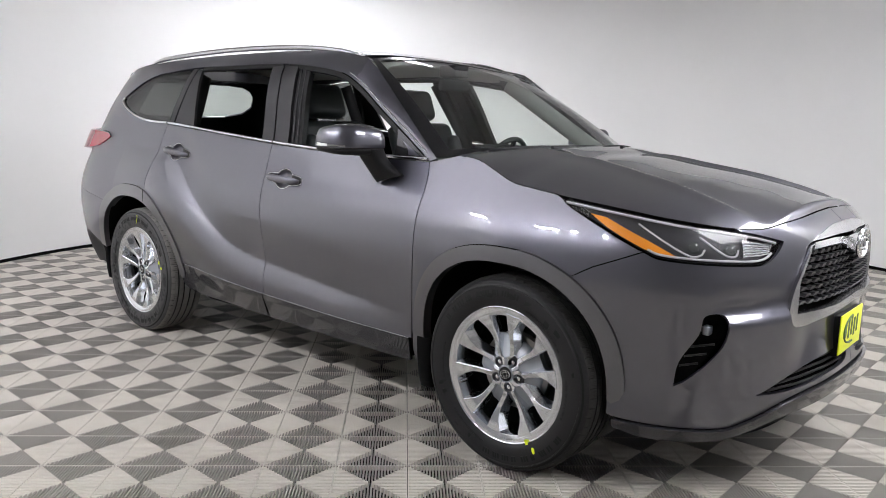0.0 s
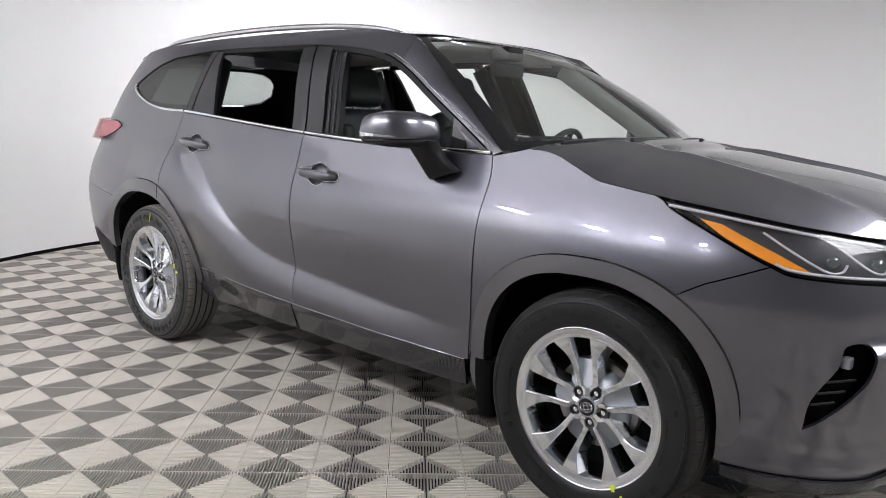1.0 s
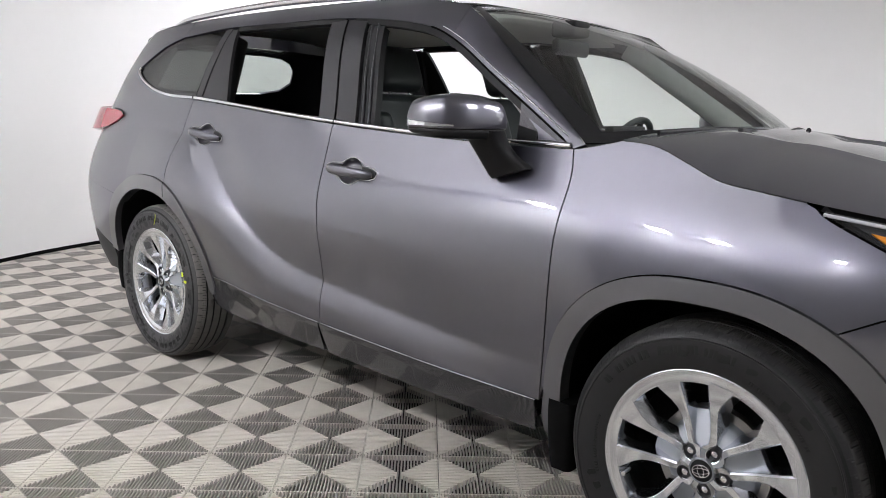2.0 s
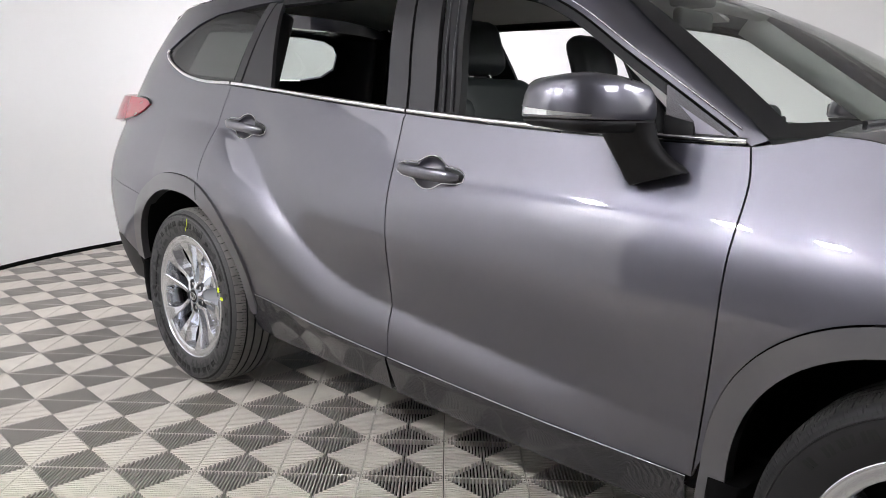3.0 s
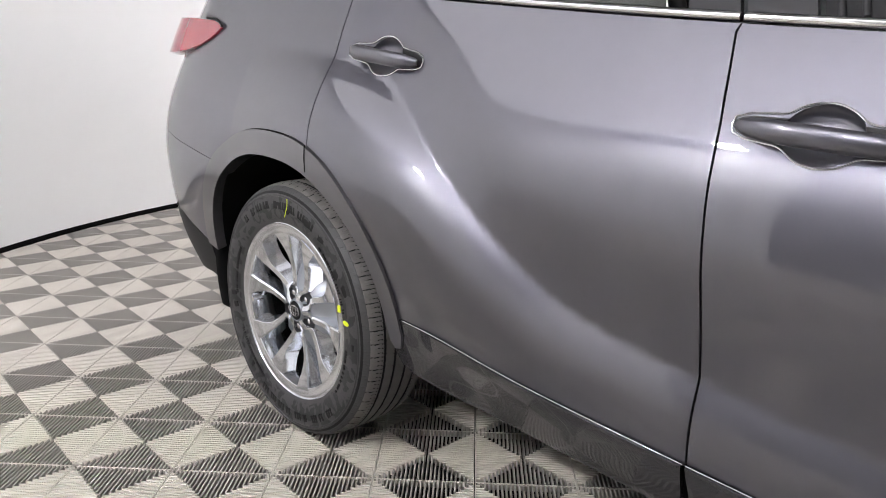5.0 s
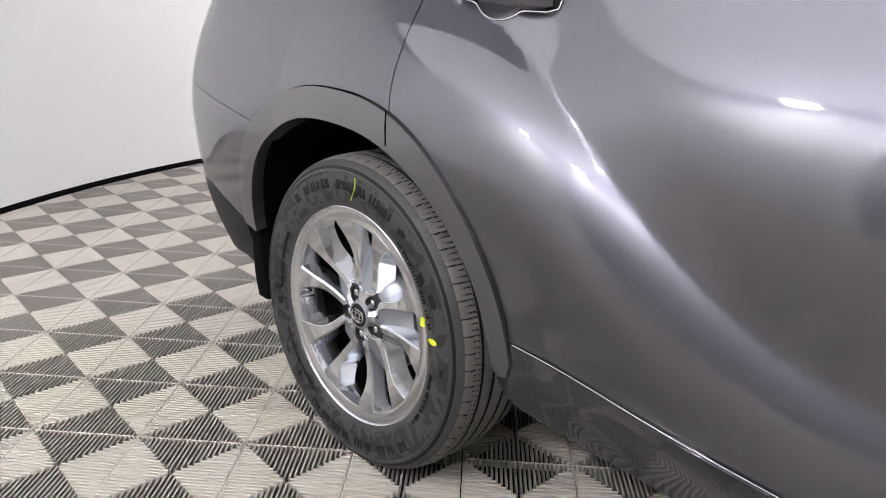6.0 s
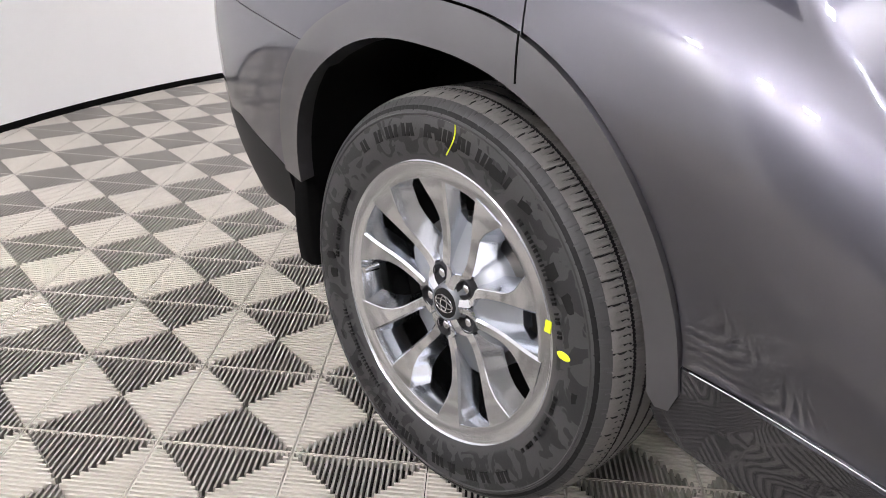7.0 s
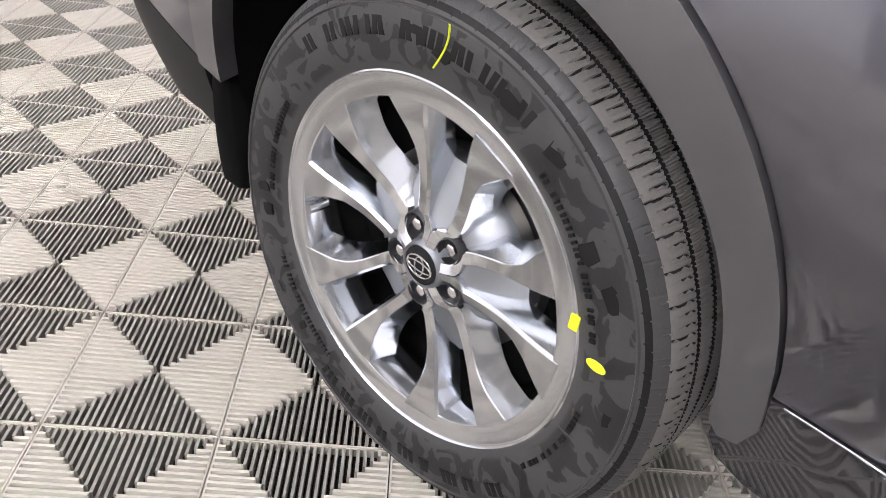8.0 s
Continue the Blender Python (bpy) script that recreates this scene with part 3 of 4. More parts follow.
def build_body():
    for side in (1, -1):
        build_doors(side)
        panel("front_fender", fender_ring(), PAINT, car, sides=(side,), step=.018 if side == 1 else .04)
        panel("quarter_panel", quarter_ring(), PAINT, car, sides=(side,), gap=.0010, step=.018 if side == 1 else .04)
        rear_top, front_top = [p for p in DOOR_TOP if p[0] < 1.745], [p for p in DOOR_TOP if p[0] > 1.735]
        panel("roof_side", rear_top + [(-.16, 1.682)] + smooth_line([(.2, 1.695), (.8, 1.700), (1.4, 1.684), (1.70, 1.645), (1.765, 1.628)]), PAINT, car, sides=(side,), gap=.0008, label="body-coloured roof side over the doors")
        panel("windscreen_pillar", front_top + smooth_line([(1.765, 1.628), (1.90, 1.545), (2.10, 1.405), (2.25, 1.290), (2.385, 1.182)]), PAINT, car, sides=(side,), gap=.0008, lift=pillar_roll, label="body-coloured windscreen pillar")
        lead = [p for p in DOOR_TOP if 1.60 < p[0] < 2.34]
        strip("pillar_seam", lead, VOID, car, .0035, .001, side)
        # highlight beside the door's edge, shaped as a thin silver strip
        strip("pillar_highlight", [(x + .012, z + .012) for x, z in lead if x > 1.66], SATIN, car, .0028, .001, side, "silver line for the highlight along the windscreen pillar")
        strip("flare_seam", [(.164, .892), (.168, .860), (.172, .822)], VOID, car, .0018, .0085, side)
        glass = smooth_line([(-.16, 1.596), (-.34, 1.538), (-.49, 1.465), (-.53, 1.425), (-.45, 1.382), (-.28, 1.330), (-.101, 1.303), (.138, 1.292)])
        panel("quarter_glass", glass + [(.205, 1.618)], QUARTER, car, lift=-.004, gap=.004, sides=(side,), label="dark tinted fixed quarter window")
        panel("window_strip", [(.150, 1.296), (.205, 1.296), (.268, 1.622), (.212, 1.622)], TRIM, car, lift=.003, sides=(side,), label="gloss dark strip with a bright edge")
        strip("window_moulding", smooth_line([(-.530, 1.445), (-.535, 1.425), (-.452, 1.380), (-.278, 1.328), (-.101, 1.301), (.128, 1.292)]), CHROME, car, .0085, .001, side, "bright chrome window moulding")
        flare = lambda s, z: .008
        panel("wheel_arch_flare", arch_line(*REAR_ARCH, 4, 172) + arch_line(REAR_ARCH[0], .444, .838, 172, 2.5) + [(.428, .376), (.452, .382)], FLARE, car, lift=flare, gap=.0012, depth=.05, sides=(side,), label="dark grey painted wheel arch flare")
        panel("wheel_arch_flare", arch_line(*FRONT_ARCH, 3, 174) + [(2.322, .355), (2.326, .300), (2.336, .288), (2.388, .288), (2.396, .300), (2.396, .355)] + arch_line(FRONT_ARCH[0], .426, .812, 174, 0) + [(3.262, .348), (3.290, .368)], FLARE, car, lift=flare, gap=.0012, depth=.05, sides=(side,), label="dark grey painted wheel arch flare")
    both = (1, -1)
    def cheek(s, z):
        """The full lower cheek under a ledge that runs from the fog lamp to the grille."""
        d = .722 + .10 * (s - 3.55) - z
        return .024 * ease(-.012, .055, d) * (1 - ease(.10, .30, d)) * ease(3.47, 3.62, s) * (1 - ease(3.78, 3.95, s)) - .007 * ease(-.12, -.01, d) * (1 - ease(-.01, .05, d)) * ease(3.50, 3.62, s) * (1 - ease(3.70, 3.90, s))
    panel("front_bumper", bumper_ring(), PAINT, car, sides=both, holes=(FOG_POCKET, INTAKE), lift=cheek, step=.017)
    panel("bumper_lip", smooth_line([(3.262, .286), (3.398, .281), (3.615, .283), (3.70, .316), (3.86, .398), (4.10, .428), (END_F, .432)]) + smooth_line([(END_F, .36), (4.10, .36), (3.86, .33), (3.70, .262), (3.615, .232), (3.398, .226), (3.262, .25)]), CLAD, car, lift=.012, depth=.10, sides=both, label="dark grey lower bumper lip")
    panel("bumper_recess", [(3.40, .20), (END_F, .20), (END_F, 1.0), (3.40, 1.0)], VOID, car, lift=-.05, depth=0, step=.06, sides=both)
    panel("rear_window", [(END_B, 1.33), (-1.25, 1.34), (-1.095, 1.365), (-1.01, 1.42), (-.98, 1.50), (-1.0, 1.55), (-1.075, 1.58), (-1.25, 1.59), (END_B, 1.59)], TINT, car, lift=-.004, gap=0, depth=0, sides=both, label="tinted tailgate window")
    panel("rear_bumper", rear_bumper_ring(), PAINT, car, sides=both, gap=.0006)
    panel("rear_valance", arch_line(*REAR_ARCH, 172, 184) + [(-.62, .33), (-.9, .30), (-1.2, .28), (END_B, .28), (END_B, .52), (-1.2, .52), (-.9, .53), (-.70, .545)], BLACK, car, sides=both, label="black lower rear bumper section")
    # bonnet
    edge = [p for p in BONNET]
    crown = curve((2.5, .040), (2.64, .058), (2.8, .102), (3.03, .108), (3.4, .095), (3.8, .06), (END_F, 0))

    crest = curve((2.5, .36), (3.0, .41), (3.45, .53), (3.8, .58))

    def bonnet(u, v):
        """Crowned, with a shallow flat-bottomed recess between two sharp crests that part towards the lamps."""
        s, z = edge[min(int(round(v * (len(edge) - 1))), len(edge) - 1)]
        p = skin(s, z)
        y = p.y * (1 - 2 * u) * .995
        k = abs(1 - 2 * u)
        flank = crest(s) - abs(y)
        recess = .013 * ease(-.004, .045, flank) * ease(2.62, 2.9, s) * (1 - ease(3.5, 3.75, s))
        fold = .006 * math.exp(-(flank / .05) ** 2) * ease(2.55, 2.8, s) * (1 - ease(3.5, 3.8, s))
        return Vector((p.x - .004, y, z + crown(s) * (1 - k ** 2.4) - recess + fold))
    patch("bonnet", bonnet, 144, len(edge) - 1, PAINT, car)
    # roof
    ridge = curve((-.95, 1.635), (-.5, 1.695), (.2, 1.732), (.9, 1.735), (1.4, 1.715), (1.72, 1.672))

    EDGE = curve((-.95, 1.61), (-.55, 1.655), (-.16, 1.682), (.2, 1.695), (.8, 1.700), (1.4, 1.684), (1.70, 1.645), (1.8, 1.62))

    def roof(u, v):
        x = -.52 + v * 2.22
        side = EDGE(x)
        w = HALF(side) + .002
        y = -w + 2 * w * u
        return Vector((x + .10 * (1 - (y / w) ** 2) * ease(1.3, 1.7, x) * -.6, y, side + (ridge(x) - side) * (1 - abs(y / w) ** 3)))
    patch("roof", roof, 24, 40, PAINT, car)
    bm = bmesh.new()
    rows = []
    for k in range(21):
        u = -1 + k / 10
        c = 1 - abs(u) ** 2.5
        rows.append([bm.verts.new((x - back * c, w * u, z + lift * c)) for x, w, z, back, lift in (
            (-.455, .602, 1.664, .0, .034), (-.56, .607, 1.643, .04, .036), (-.655, .610, 1.616, .12, .036), (-.678, .607, 1.603, .125, .034), (-.672, .598, 1.575, .115, .024), (-.47, .585, 1.58, .0, .02))])
    for q, r in zip(rows, rows[1:]):
        for j in range(6):
            bm.faces.new((q[j], q[(j + 1) % 6], r[(j + 1) % 6], r[j]))
    bm.faces.new(rows[0]), bm.faces.new(rows[-1])
    bmesh.ops.recalc_face_normals(bm, faces=bm.faces)
    part("spoiler", bm, PAINT, car, "body-coloured roof spoiler", 35)

    def screen(u, v):
        k = 2 * u - 1
        base = Vector((2.66 - .27 * k * k, .845 * k, 1.195 - .012 * k * k))
        top = Vector((1.66 + .12 * (k * k), .637 * k, 1.668 - .046 * k * k))
        p = base.lerp(top, v)
        return p + Vector((.05, 0, .06)) * (4 * v * (1 - v)) * .7 * (1 - k ** 4)
    glass = patch("windscreen", screen, 20, 14, GLASS, car, "clear raked windscreen")
    lift = Vector((.0025, 0, .004))
    for u0, u1, v0, v1 in ((0, .04, 0, 1), (.96, 1, 0, 1), (.04, .96, 0, .06), (.04, .96, .965, 1)):
        patch("black_border", lambda u, v: screen(u0 + (u1 - u0) * u, v0 + (v1 - v0) * v) + lift, 12, 14, FRIT, glass, "gloss black printed border of the glass")
    # inner lining that closes the gaps between panels
    for side in (1, -1):
        arch_r = arch_line(REAR_ARCH[0], .46, .850, 0, 180)
        arch_f = arch_line(FRONT_ARCH[0], .43, .825, 0, 180)
        panel("door_lining", [(-.25, 1.24), (.5, 1.22), (1.3, 1.17), (2.3, 1.13), (2.6, 1.10), (2.9, 1.02), (3.3, .9), (3.36, .34)] + arch_f + [(2.3, .345), (.5, .345)] + arch_r + [(-.56, .5), (-.56, .9)], VOID, car, lift=-.035, depth=0, step=.08, sides=(side,))
        for c, h, t in ((REAR_ARCH[0], .452, .846), (FRONT_ARCH[0], .430, .822)):
            line = arch_line(c, h, t, 1, 184, 30)
            bm = bmesh.new()
            rows = [[bm.verts.new((x, -y * side, z)) for y in (side_y(x, z) - .022, .60)] for x, z in line]
            for a, b in zip(rows, rows[1:]):
                bm.faces.new((a[0], b[0], b[1], a[1]))
            bm.faces.new([r[1] for r in rows])
            part("wheel_liner", bm, VOID, car)
    bm = bmesh.new()
    box(bm, -.9, 3.6, -.60, .60, .22, .36, .03)
    for s in (-1, 1):
        box(bm, .52, 2.20, s * .70 - .10, s * .70 + .10, .255, .35, .02)
    part("underbody", bm, VOID, car)


build_body()


# ---- lamps, grille, mirrors, rails ----
def build_mirror(side):
    """A rounded housing carried on a raked arm: painted cap, black underside, slim bright strip."""
    mirror = new("door_mirror")
    mirror.parent = car
    plan = smooth_line([(1.925, -.925), (1.915, -1.00), (1.912, -1.085), (1.945, -1.132), (2.02, -1.152), (2.10, -1.130), (2.155, -1.06),
                        (2.178, -.955), (2.160, -.905), (2.08, -.890), (1.98, -.897), (1.925, -.925)], 6)[:-1]
    mx, my = 2.045, -1.01

    def loop(bm, z, size, drop=0.0):
        row = []
        for x, y in plan:
            fall = 1 - .15 * ease(2.06, 2.19, x) * ease(-1.12, -.92, y) - .10 * ease(-.10, .12, 2.02 - x)
            zz = 1.222 + (z - 1.222) * fall if z > 1.222 else z - drop * ease(1.95, 2.12, x)
            row.append(bm.verts.new((mx + (x - mx) * size * .95, (my + (y - my) * size * .95) * side, zz)))
        return row

    def loft(rows, name, material, label):
        bm = bmesh.new()
        loops = [loop(bm, *r) for r in rows]
        for q, r in zip(loops, loops[1:]):
            for j in range(len(q)):
                bm.faces.new((q[j], q[(j + 1) % len(q)], r[(j + 1) % len(q)], r[j]))
        bm.faces.new(loops[0]), bm.faces.new(loops[-1])
        bmesh.ops.recalc_face_normals(bm, faces=bm.faces)
        return part(name, bm, material, mirror, label, 55)
    cap = [(1.2165, .955), (1.2175, .985), (1.222, .998), (1.235, 1.0), (1.252, .993), (1.270, .972), (1.286, .936), (1.298, .895), (1.306, .84), (1.312, .76), (1.3155, .64), (1.3175, .45), (1.318, .2)]
    loft(cap, "shell", PAINT, "body-coloured mirror cap")
    loft([(1.2145, .955), (1.211, .972), (1.207, .958, .002), (1.201, .91, .005), (1.197, .82, .008), (1.195, .6, .009)], "base", BLACK, "black underside of the mirror")
    # slim bright strip that narrows forwards round the outer corner
    bm = bmesh.new()
    run = [(mx + (x - mx) * .955, (my + (y - my) * .955) * side) for x, y in plan if y < -.99 and x < 2.125]
    for k, (x, y) in enumerate(run[:-1]):
        x2, y2 = run[k + 1]
        t, t2 = k / (len(run) - 1), (k + 1) / (len(run) - 1)
        z0, h0, z1, h1 = 1.2235, .022 * (1 - t) + .004, 1.2235, .022 * (1 - t2) + .004
        a, c, d, e = (bm.verts.new(q) for q in ((x, y, z0), (x2, y2, z1), (x2, y2, z1 + h1), (x, y, z0 + h0)))
        bm.faces.new((a, c, d, e))
    bmesh.ops.remove_doubles(bm, verts=bm.verts, dist=1e-5)
    bmesh.ops.recalc_face_normals(bm, faces=bm.faces)
    bmesh.ops.solidify(bm, geom=bm.faces[:], thickness=.003)
    part("indicator", bm, CHROME, mirror, "bright slim indicator strip", 50)
    # arm
    bm = bmesh.new()
    rows = []
    for k in range(11):
        t = k / 10
        c = Vector((2.112, -.965, 1.212)).lerp(Vector((2.164, -.885, 1.083)), t) + Vector((-.012, 0, 0)) * math.sin(math.pi * t)
        w, d = (.064 - .012 * math.sin(math.pi * t) + .008 * t) * (1 if k < 10 else .93), .046 - .014 * t
        ring = []
        for j in range(20):
            b = 2 * math.pi * j / 20
            cx = w * math.copysign(abs(math.cos(b)) ** .6, math.cos(b))
            ring.append(bm.verts.new((c.x + cx, (c.y + d * math.copysign(abs(math.sin(b)) ** .6, math.sin(b))) * side, c.z + .30 * cx * t)))
        rows.append(ring)
    for q, r in zip(rows, rows[1:]):
        for j in range(20):
            bm.faces.new((q[j], q[(j + 1) % 20], r[(j + 1) % 20], r[j]))
    bm.faces.new(rows[0]), bm.faces.new(rows[-1])
    bmesh.ops.recalc_face_normals(bm, faces=bm.faces)
    part("arm", bm, BLACK, mirror, "black mirror arm", 50)
    bm = bmesh.new()
    box(bm, 1.9190, 1.9245, (my * side) - .058, (my * side) + .058, 1.226, 1.272, .002)
    part("mirror_glass", bm, CHROME, mirror, "mirror glass")


def build_rail(side):
    rail = new("roof_rail")
    rail.parent = car
    line = curve((-.55, 1.648), (-.40, 1.683), (-.1, 1.708), (.5, 1.723), (1.1, 1.714), (1.45, 1.688), (1.66, 1.646), (1.76, 1.612))
    where = curve((-.55, .55), (0, .585), (.8, .595), (1.4, .585), (1.76, .575))
    pts = [(x, -where(x) * side, line(x)) for x in np.linspace(-.55, 1.76, 60)]
    bm = bmesh.new()
    tube(bm, pts, lambda t: .0155 * min(1, .35 + 6 * min(t, 1 - t)), 12, flat=.9)
    part("bar", bm, SATIN, rail, "satin silver rail bar", 60)
    for x in (-.44, 1.62):
        bm = bmesh.new()
        box(bm, x - .05, x + .05, -where(x) * side - .014, -where(x) * side + .014, line(x) - .055, line(x) - .005, .006)
        part("foot", bm, SATIN, rail)


def build_headlamp(side):
    lamp = new("headlamp")
    lamp.parent = car
    ring = LAMP_TOP + LAMP_LOW[::-1][1:-1]
    panel("bucket", ring, LAMP_GREY, lamp, lift=-.040, gap=.010, depth=0, sides=(side,), label="grey lamp housing")
    panel("rear_cover", ring, BLACK, lamp, lift=-.050, gap=-.004, depth=0, sides=(side,))
    panel("lens", ring, LENS, lamp, lift=0, gap=.003, depth=.045, sides=(side,), label="clear lamp lens")
    top = [(s, z - .012) for s, z in LAMP_TOP]
    strip("light_bar", [p for p in top if 3.05 < p[0] < 3.77], GUIDE, lamp, .0045, -.010, side, "bright upper light bar")
    low = [(s, z + .013) for s, z in LAMP_LOW if s > 3.34 and s < 3.74]
    strip("light_bar", low, GUIDE, lamp, .0042, -.012, side, "bright lower light bar")
    amber = [(3.15, 1.028), (3.21, 1.018), (3.27, .990), (3.35, .952), (3.41, .920), (3.435, .905), (3.375, .909), (3.31, .938), (3.22, .984)]
    panel("indicator_lens", amber, AMBER, lamp, lift=-.012, gap=0, depth=.01, step=.012, sides=(side,), label="amber indicator lens")
    for a, b, c, d in ((3.315, 3.455, 3.50, 3.515), (3.50, 3.575, 3.61, 3.62)):
        strip("light_guide", smooth_line([(a, 1.005 if a < 3.4 else .972), (b, .917), (c, .912), (d, .932)], 4), GUIDE, lamp, .0035, -.012, side, "bright hooked light guide")
    for s, z in ((3.485, .935), (3.60, .928)):
        p = skin(s, z, -.032)
        bm = bmesh.new()
        bmesh.ops.create_uvsphere(bm, u_segments=20, v_segments=12, radius=.022, matrix=Matrix.Translation((p.x, p.y * side, p.z)))
        part("projector", bm, GLASS, lamp, "round projector lens")
    panel("reflector", [(3.64, .905), (3.73, .915), (3.755, .945), (3.64, .962)], SATIN, lamp, lift=-.022, gap=0, sides=(side,), label="ribbed bright reflector")
    for k in range(6):
        strip("reflector_rib", [(3.645, .910 + .009 * k), (3.70, .913 + .0075 * k), (3.735, .918 + .006 * k)], GUIDE, lamp, .002, -.018, side)


def build_tail_lamp(side):
    lamp = new("tail_lamp")
    lamp.parent = car
    ring = smooth_line([(-.53, 1.192), (-.58, 1.213), (-.70, 1.224), (-1.0, 1.234), (-1.2, 1.234), (-1.2, 1.115), (-1.0, 1.105), (-.80, 1.105), (-.68, 1.122), (-.58, 1.158), (-.53, 1.192)], 5)[:-1]
    panel("lens", ring, RED, lamp, lift=lambda s, z: .008 + .060 * ease(.60, 1.0, -s), depth=.03, sides=(side,), label="red tail lamp lens")
    strip("cap", smooth_line([(-.53, 1.196), (-.58, 1.218), (-.66, 1.225)], 5), BLACK, lamp, .004, .009, side, "black lamp edge")


def build_front():
    grille = new("grille")
    grille.parent = car
    both = (1, -1)
    # bright surround: lower U
    low = [p for p in GRILLE if p[1] < .93 or p[0] < 3.93]
    inner = [(min(s + .015 * max(0, 1 - abs(z - .80) / .5), END_F), z + (.030 if z < .72 else 0)) for s, z in low]
    inner = [(max(s, 3.842) if z < .93 else s, max(z, .709)) for s, z in inner]
    panel("surround", low + inner[::-1], SATIN, grille, lift=.012, gap=0, depth=.03, step=.02, sides=both, label="satin silver lower grille surround")
    wing = smooth_line([(3.925, .925), (4.05, .930), (4.18, .925), (4.26, .895), (END_F, .88)], 6) + smooth_line([(END_F, .945), (4.24, .945), (4.10, .952), (3.945, .948)], 6)
    panel("wing_bar", wing, SATIN, grille, lift=.012, gap=0, depth=.03, step=.02, sides=both, label="satin silver upper grille bar")
    top = smooth_line([(3.955, .952), (4.15, .958), (END_F, .955)], 5) + smooth_line([(END_F, .995), (4.15, .990), (4.0, .968)], 5)
    panel("upper_insert", top, SATIN, grille, lift=.006, gap=0, step=.02, sides=both, label="satin silver upper insert")
    # dark mesh of slanted leaves
    for side in both:
        bm = bmesh.new()
        for r in range(8):
            z = .738 + r * .0245
            for c in range(9):
                s = 3.885 + c * .052 + (.026 if r % 2 else 0)
                if s > END_F - .01 or s < 3.86 + .12 * max(0, z - .80):
                    continue
                pts = []
                for ds, dz in ((-.024, 0), (-.010, .0085), (.012, .0085), (.024, 0), (.010, -.0075), (-.012, -.0075)):
                    p = skin(s + ds, z + dz, -.012 + .008 * (1 if dz > 0 else 0))
                    pts.append((p.x, p.y * side, p.z))
                top_v = [bm.verts.new(p) for p in pts]
                back = [bm.verts.new((p[0] - .02, p[1], p[2])) for p in pts]
                bm.faces.new(top_v)
                for i in range(6):
                    bm.faces.new((top_v[i], top_v[(i + 1) % 6], back[(i + 1) % 6], back[i]))
        bmesh.ops.recalc_face_normals(bm, faces=bm.faces)
        part("grille_mesh", bm, TRIM, grille, "dark leaf-shaped grille mesh", 20)
    # plain oval badge
    bm = bmesh.new()
    for w, h, r in ((.075, .052, .0075), (.028, .046, .005), (.070, .020, .005)):
        pts = [(3.842, w * math.cos(2 * math.pi * i / 40), .915 + h * math.sin(2 * math.pi * i / 40)) for i in range(41)]
        tube(bm, pts, r, 8, up=(1, 0, 0))
    part("badge", bm, CHROME, grille, "plain silver oval badge")
    # fog lamps
    for side in both:
        fog = new("fog_lamp")
        fog.parent = car
        panel("housing", FOG_POCKET, VOID, fog, lift=lambda s, z: -.030, gap=-.003, depth=0, sides=(side,))
        p = skin(3.545, .660, -.012)
        bm = bmesh.new()
        box(bm, p.x - .02, p.x + .006, p.y * side - .017, p.y * side + .017, p.z - .016, p.z + .016, .005)
        part("reflector", bm, WEB, fog, "dull silver fog reflector")
        for k in range(3):
            strip("slat", [(3.49 - .012 * k, .600 - .035 * k), (3.565 - .022 * k, .612 - .035 * k)], BLACK, fog, .004, -.008, side)
    for k in range(4):
        for side in both:
            strip("intake_slat", [(3.76 + .03 * k, .437 + .023 * k), (3.90, .447 + .023 * k), (4.05, .455 + .022 * k), (4.24, .455 + .022 * k)], BLACK, car, .005, -.012, side)
    # plate
    plate = tagged(new("number_plate"), "bright yellow dealer plate with plain dark marks", "")
    plate.parent = car
    bm = bmesh.new()
    box(bm, 3.842, 3.848, -.215, .095, .512, .662, .002)
    part("sheet", bm, YELLOW, plate)
    bm = bmesh.new()
    for k in range(5):
        box(bm, 3.8485, 3.8495, -.150 + .04 * k, -.128 + .04 * k, .565 - .008 * (k % 2), .628 + .006 * (k % 3))
    pts = [(3.849, -.06 + .11 * math.cos(2 * math.pi * i / 32), .590 + .052 * math.sin(2 * math.pi * i / 32)) for i in range(8, 26)]
    tube(bm, pts, .004, 6, up=(1, 0, 0))
    part("print", bm, DARKGREEN, plate, "plain dark bars on yellow")
    bm = bmesh.new()
    box(bm, 3.80, 3.842, -.20, .08, .50, .66, .006)
    part("bracket", bm, BLACK, plate)


def build_flaps():
    for side in (1, -1):
        for x, z0, z1 in ((-.525, .235, .50), (2.392, .195, .42)):
            bm = bmesh.new()
            rows = []
            for k in range(7):
                t = k / 6
                z = z1 + (z0 - z1) * t
                w = (.022 + .012 * t) if x < 1 else (.046 - .010 * t)
                y0, y1 = -.905 + .02 * t ** 3, -.72
                rows.append([bm.verts.new((x + a, b * side, z)) for a, b in ((-w, y0 + .012), (-w + .012, y0), (w - .012, y0), (w, y0 + .012), (w, y1), (-w, y1))])
            for q, r in zip(rows, rows[1:]):
                for j in range(6):
                    bm.faces.new((q[j], q[(j + 1) % 6], r[(j + 1) % 6], r[j]))
            bm.faces.new(rows[0]), bm.faces.new(rows[-1])
            bmesh.ops.recalc_face_normals(bm, faces=bm.faces)
            part("mud_flap", bm, VOID, car, "black plastic mud flap", 50)


# ---- cabin ----
def build_seat(x, y, wide, drop=0.0, name="seat"):
    seat = new(name)
    seat.parent = car
    bm = bmesh.new()
    box(bm, -.05, .50, -wide, wide, -.12, .06, .05, pose(x, y, .74 - drop, 0, -8, 0))
    part("cushion", bm, LEATHER, seat, "black leather cushion")
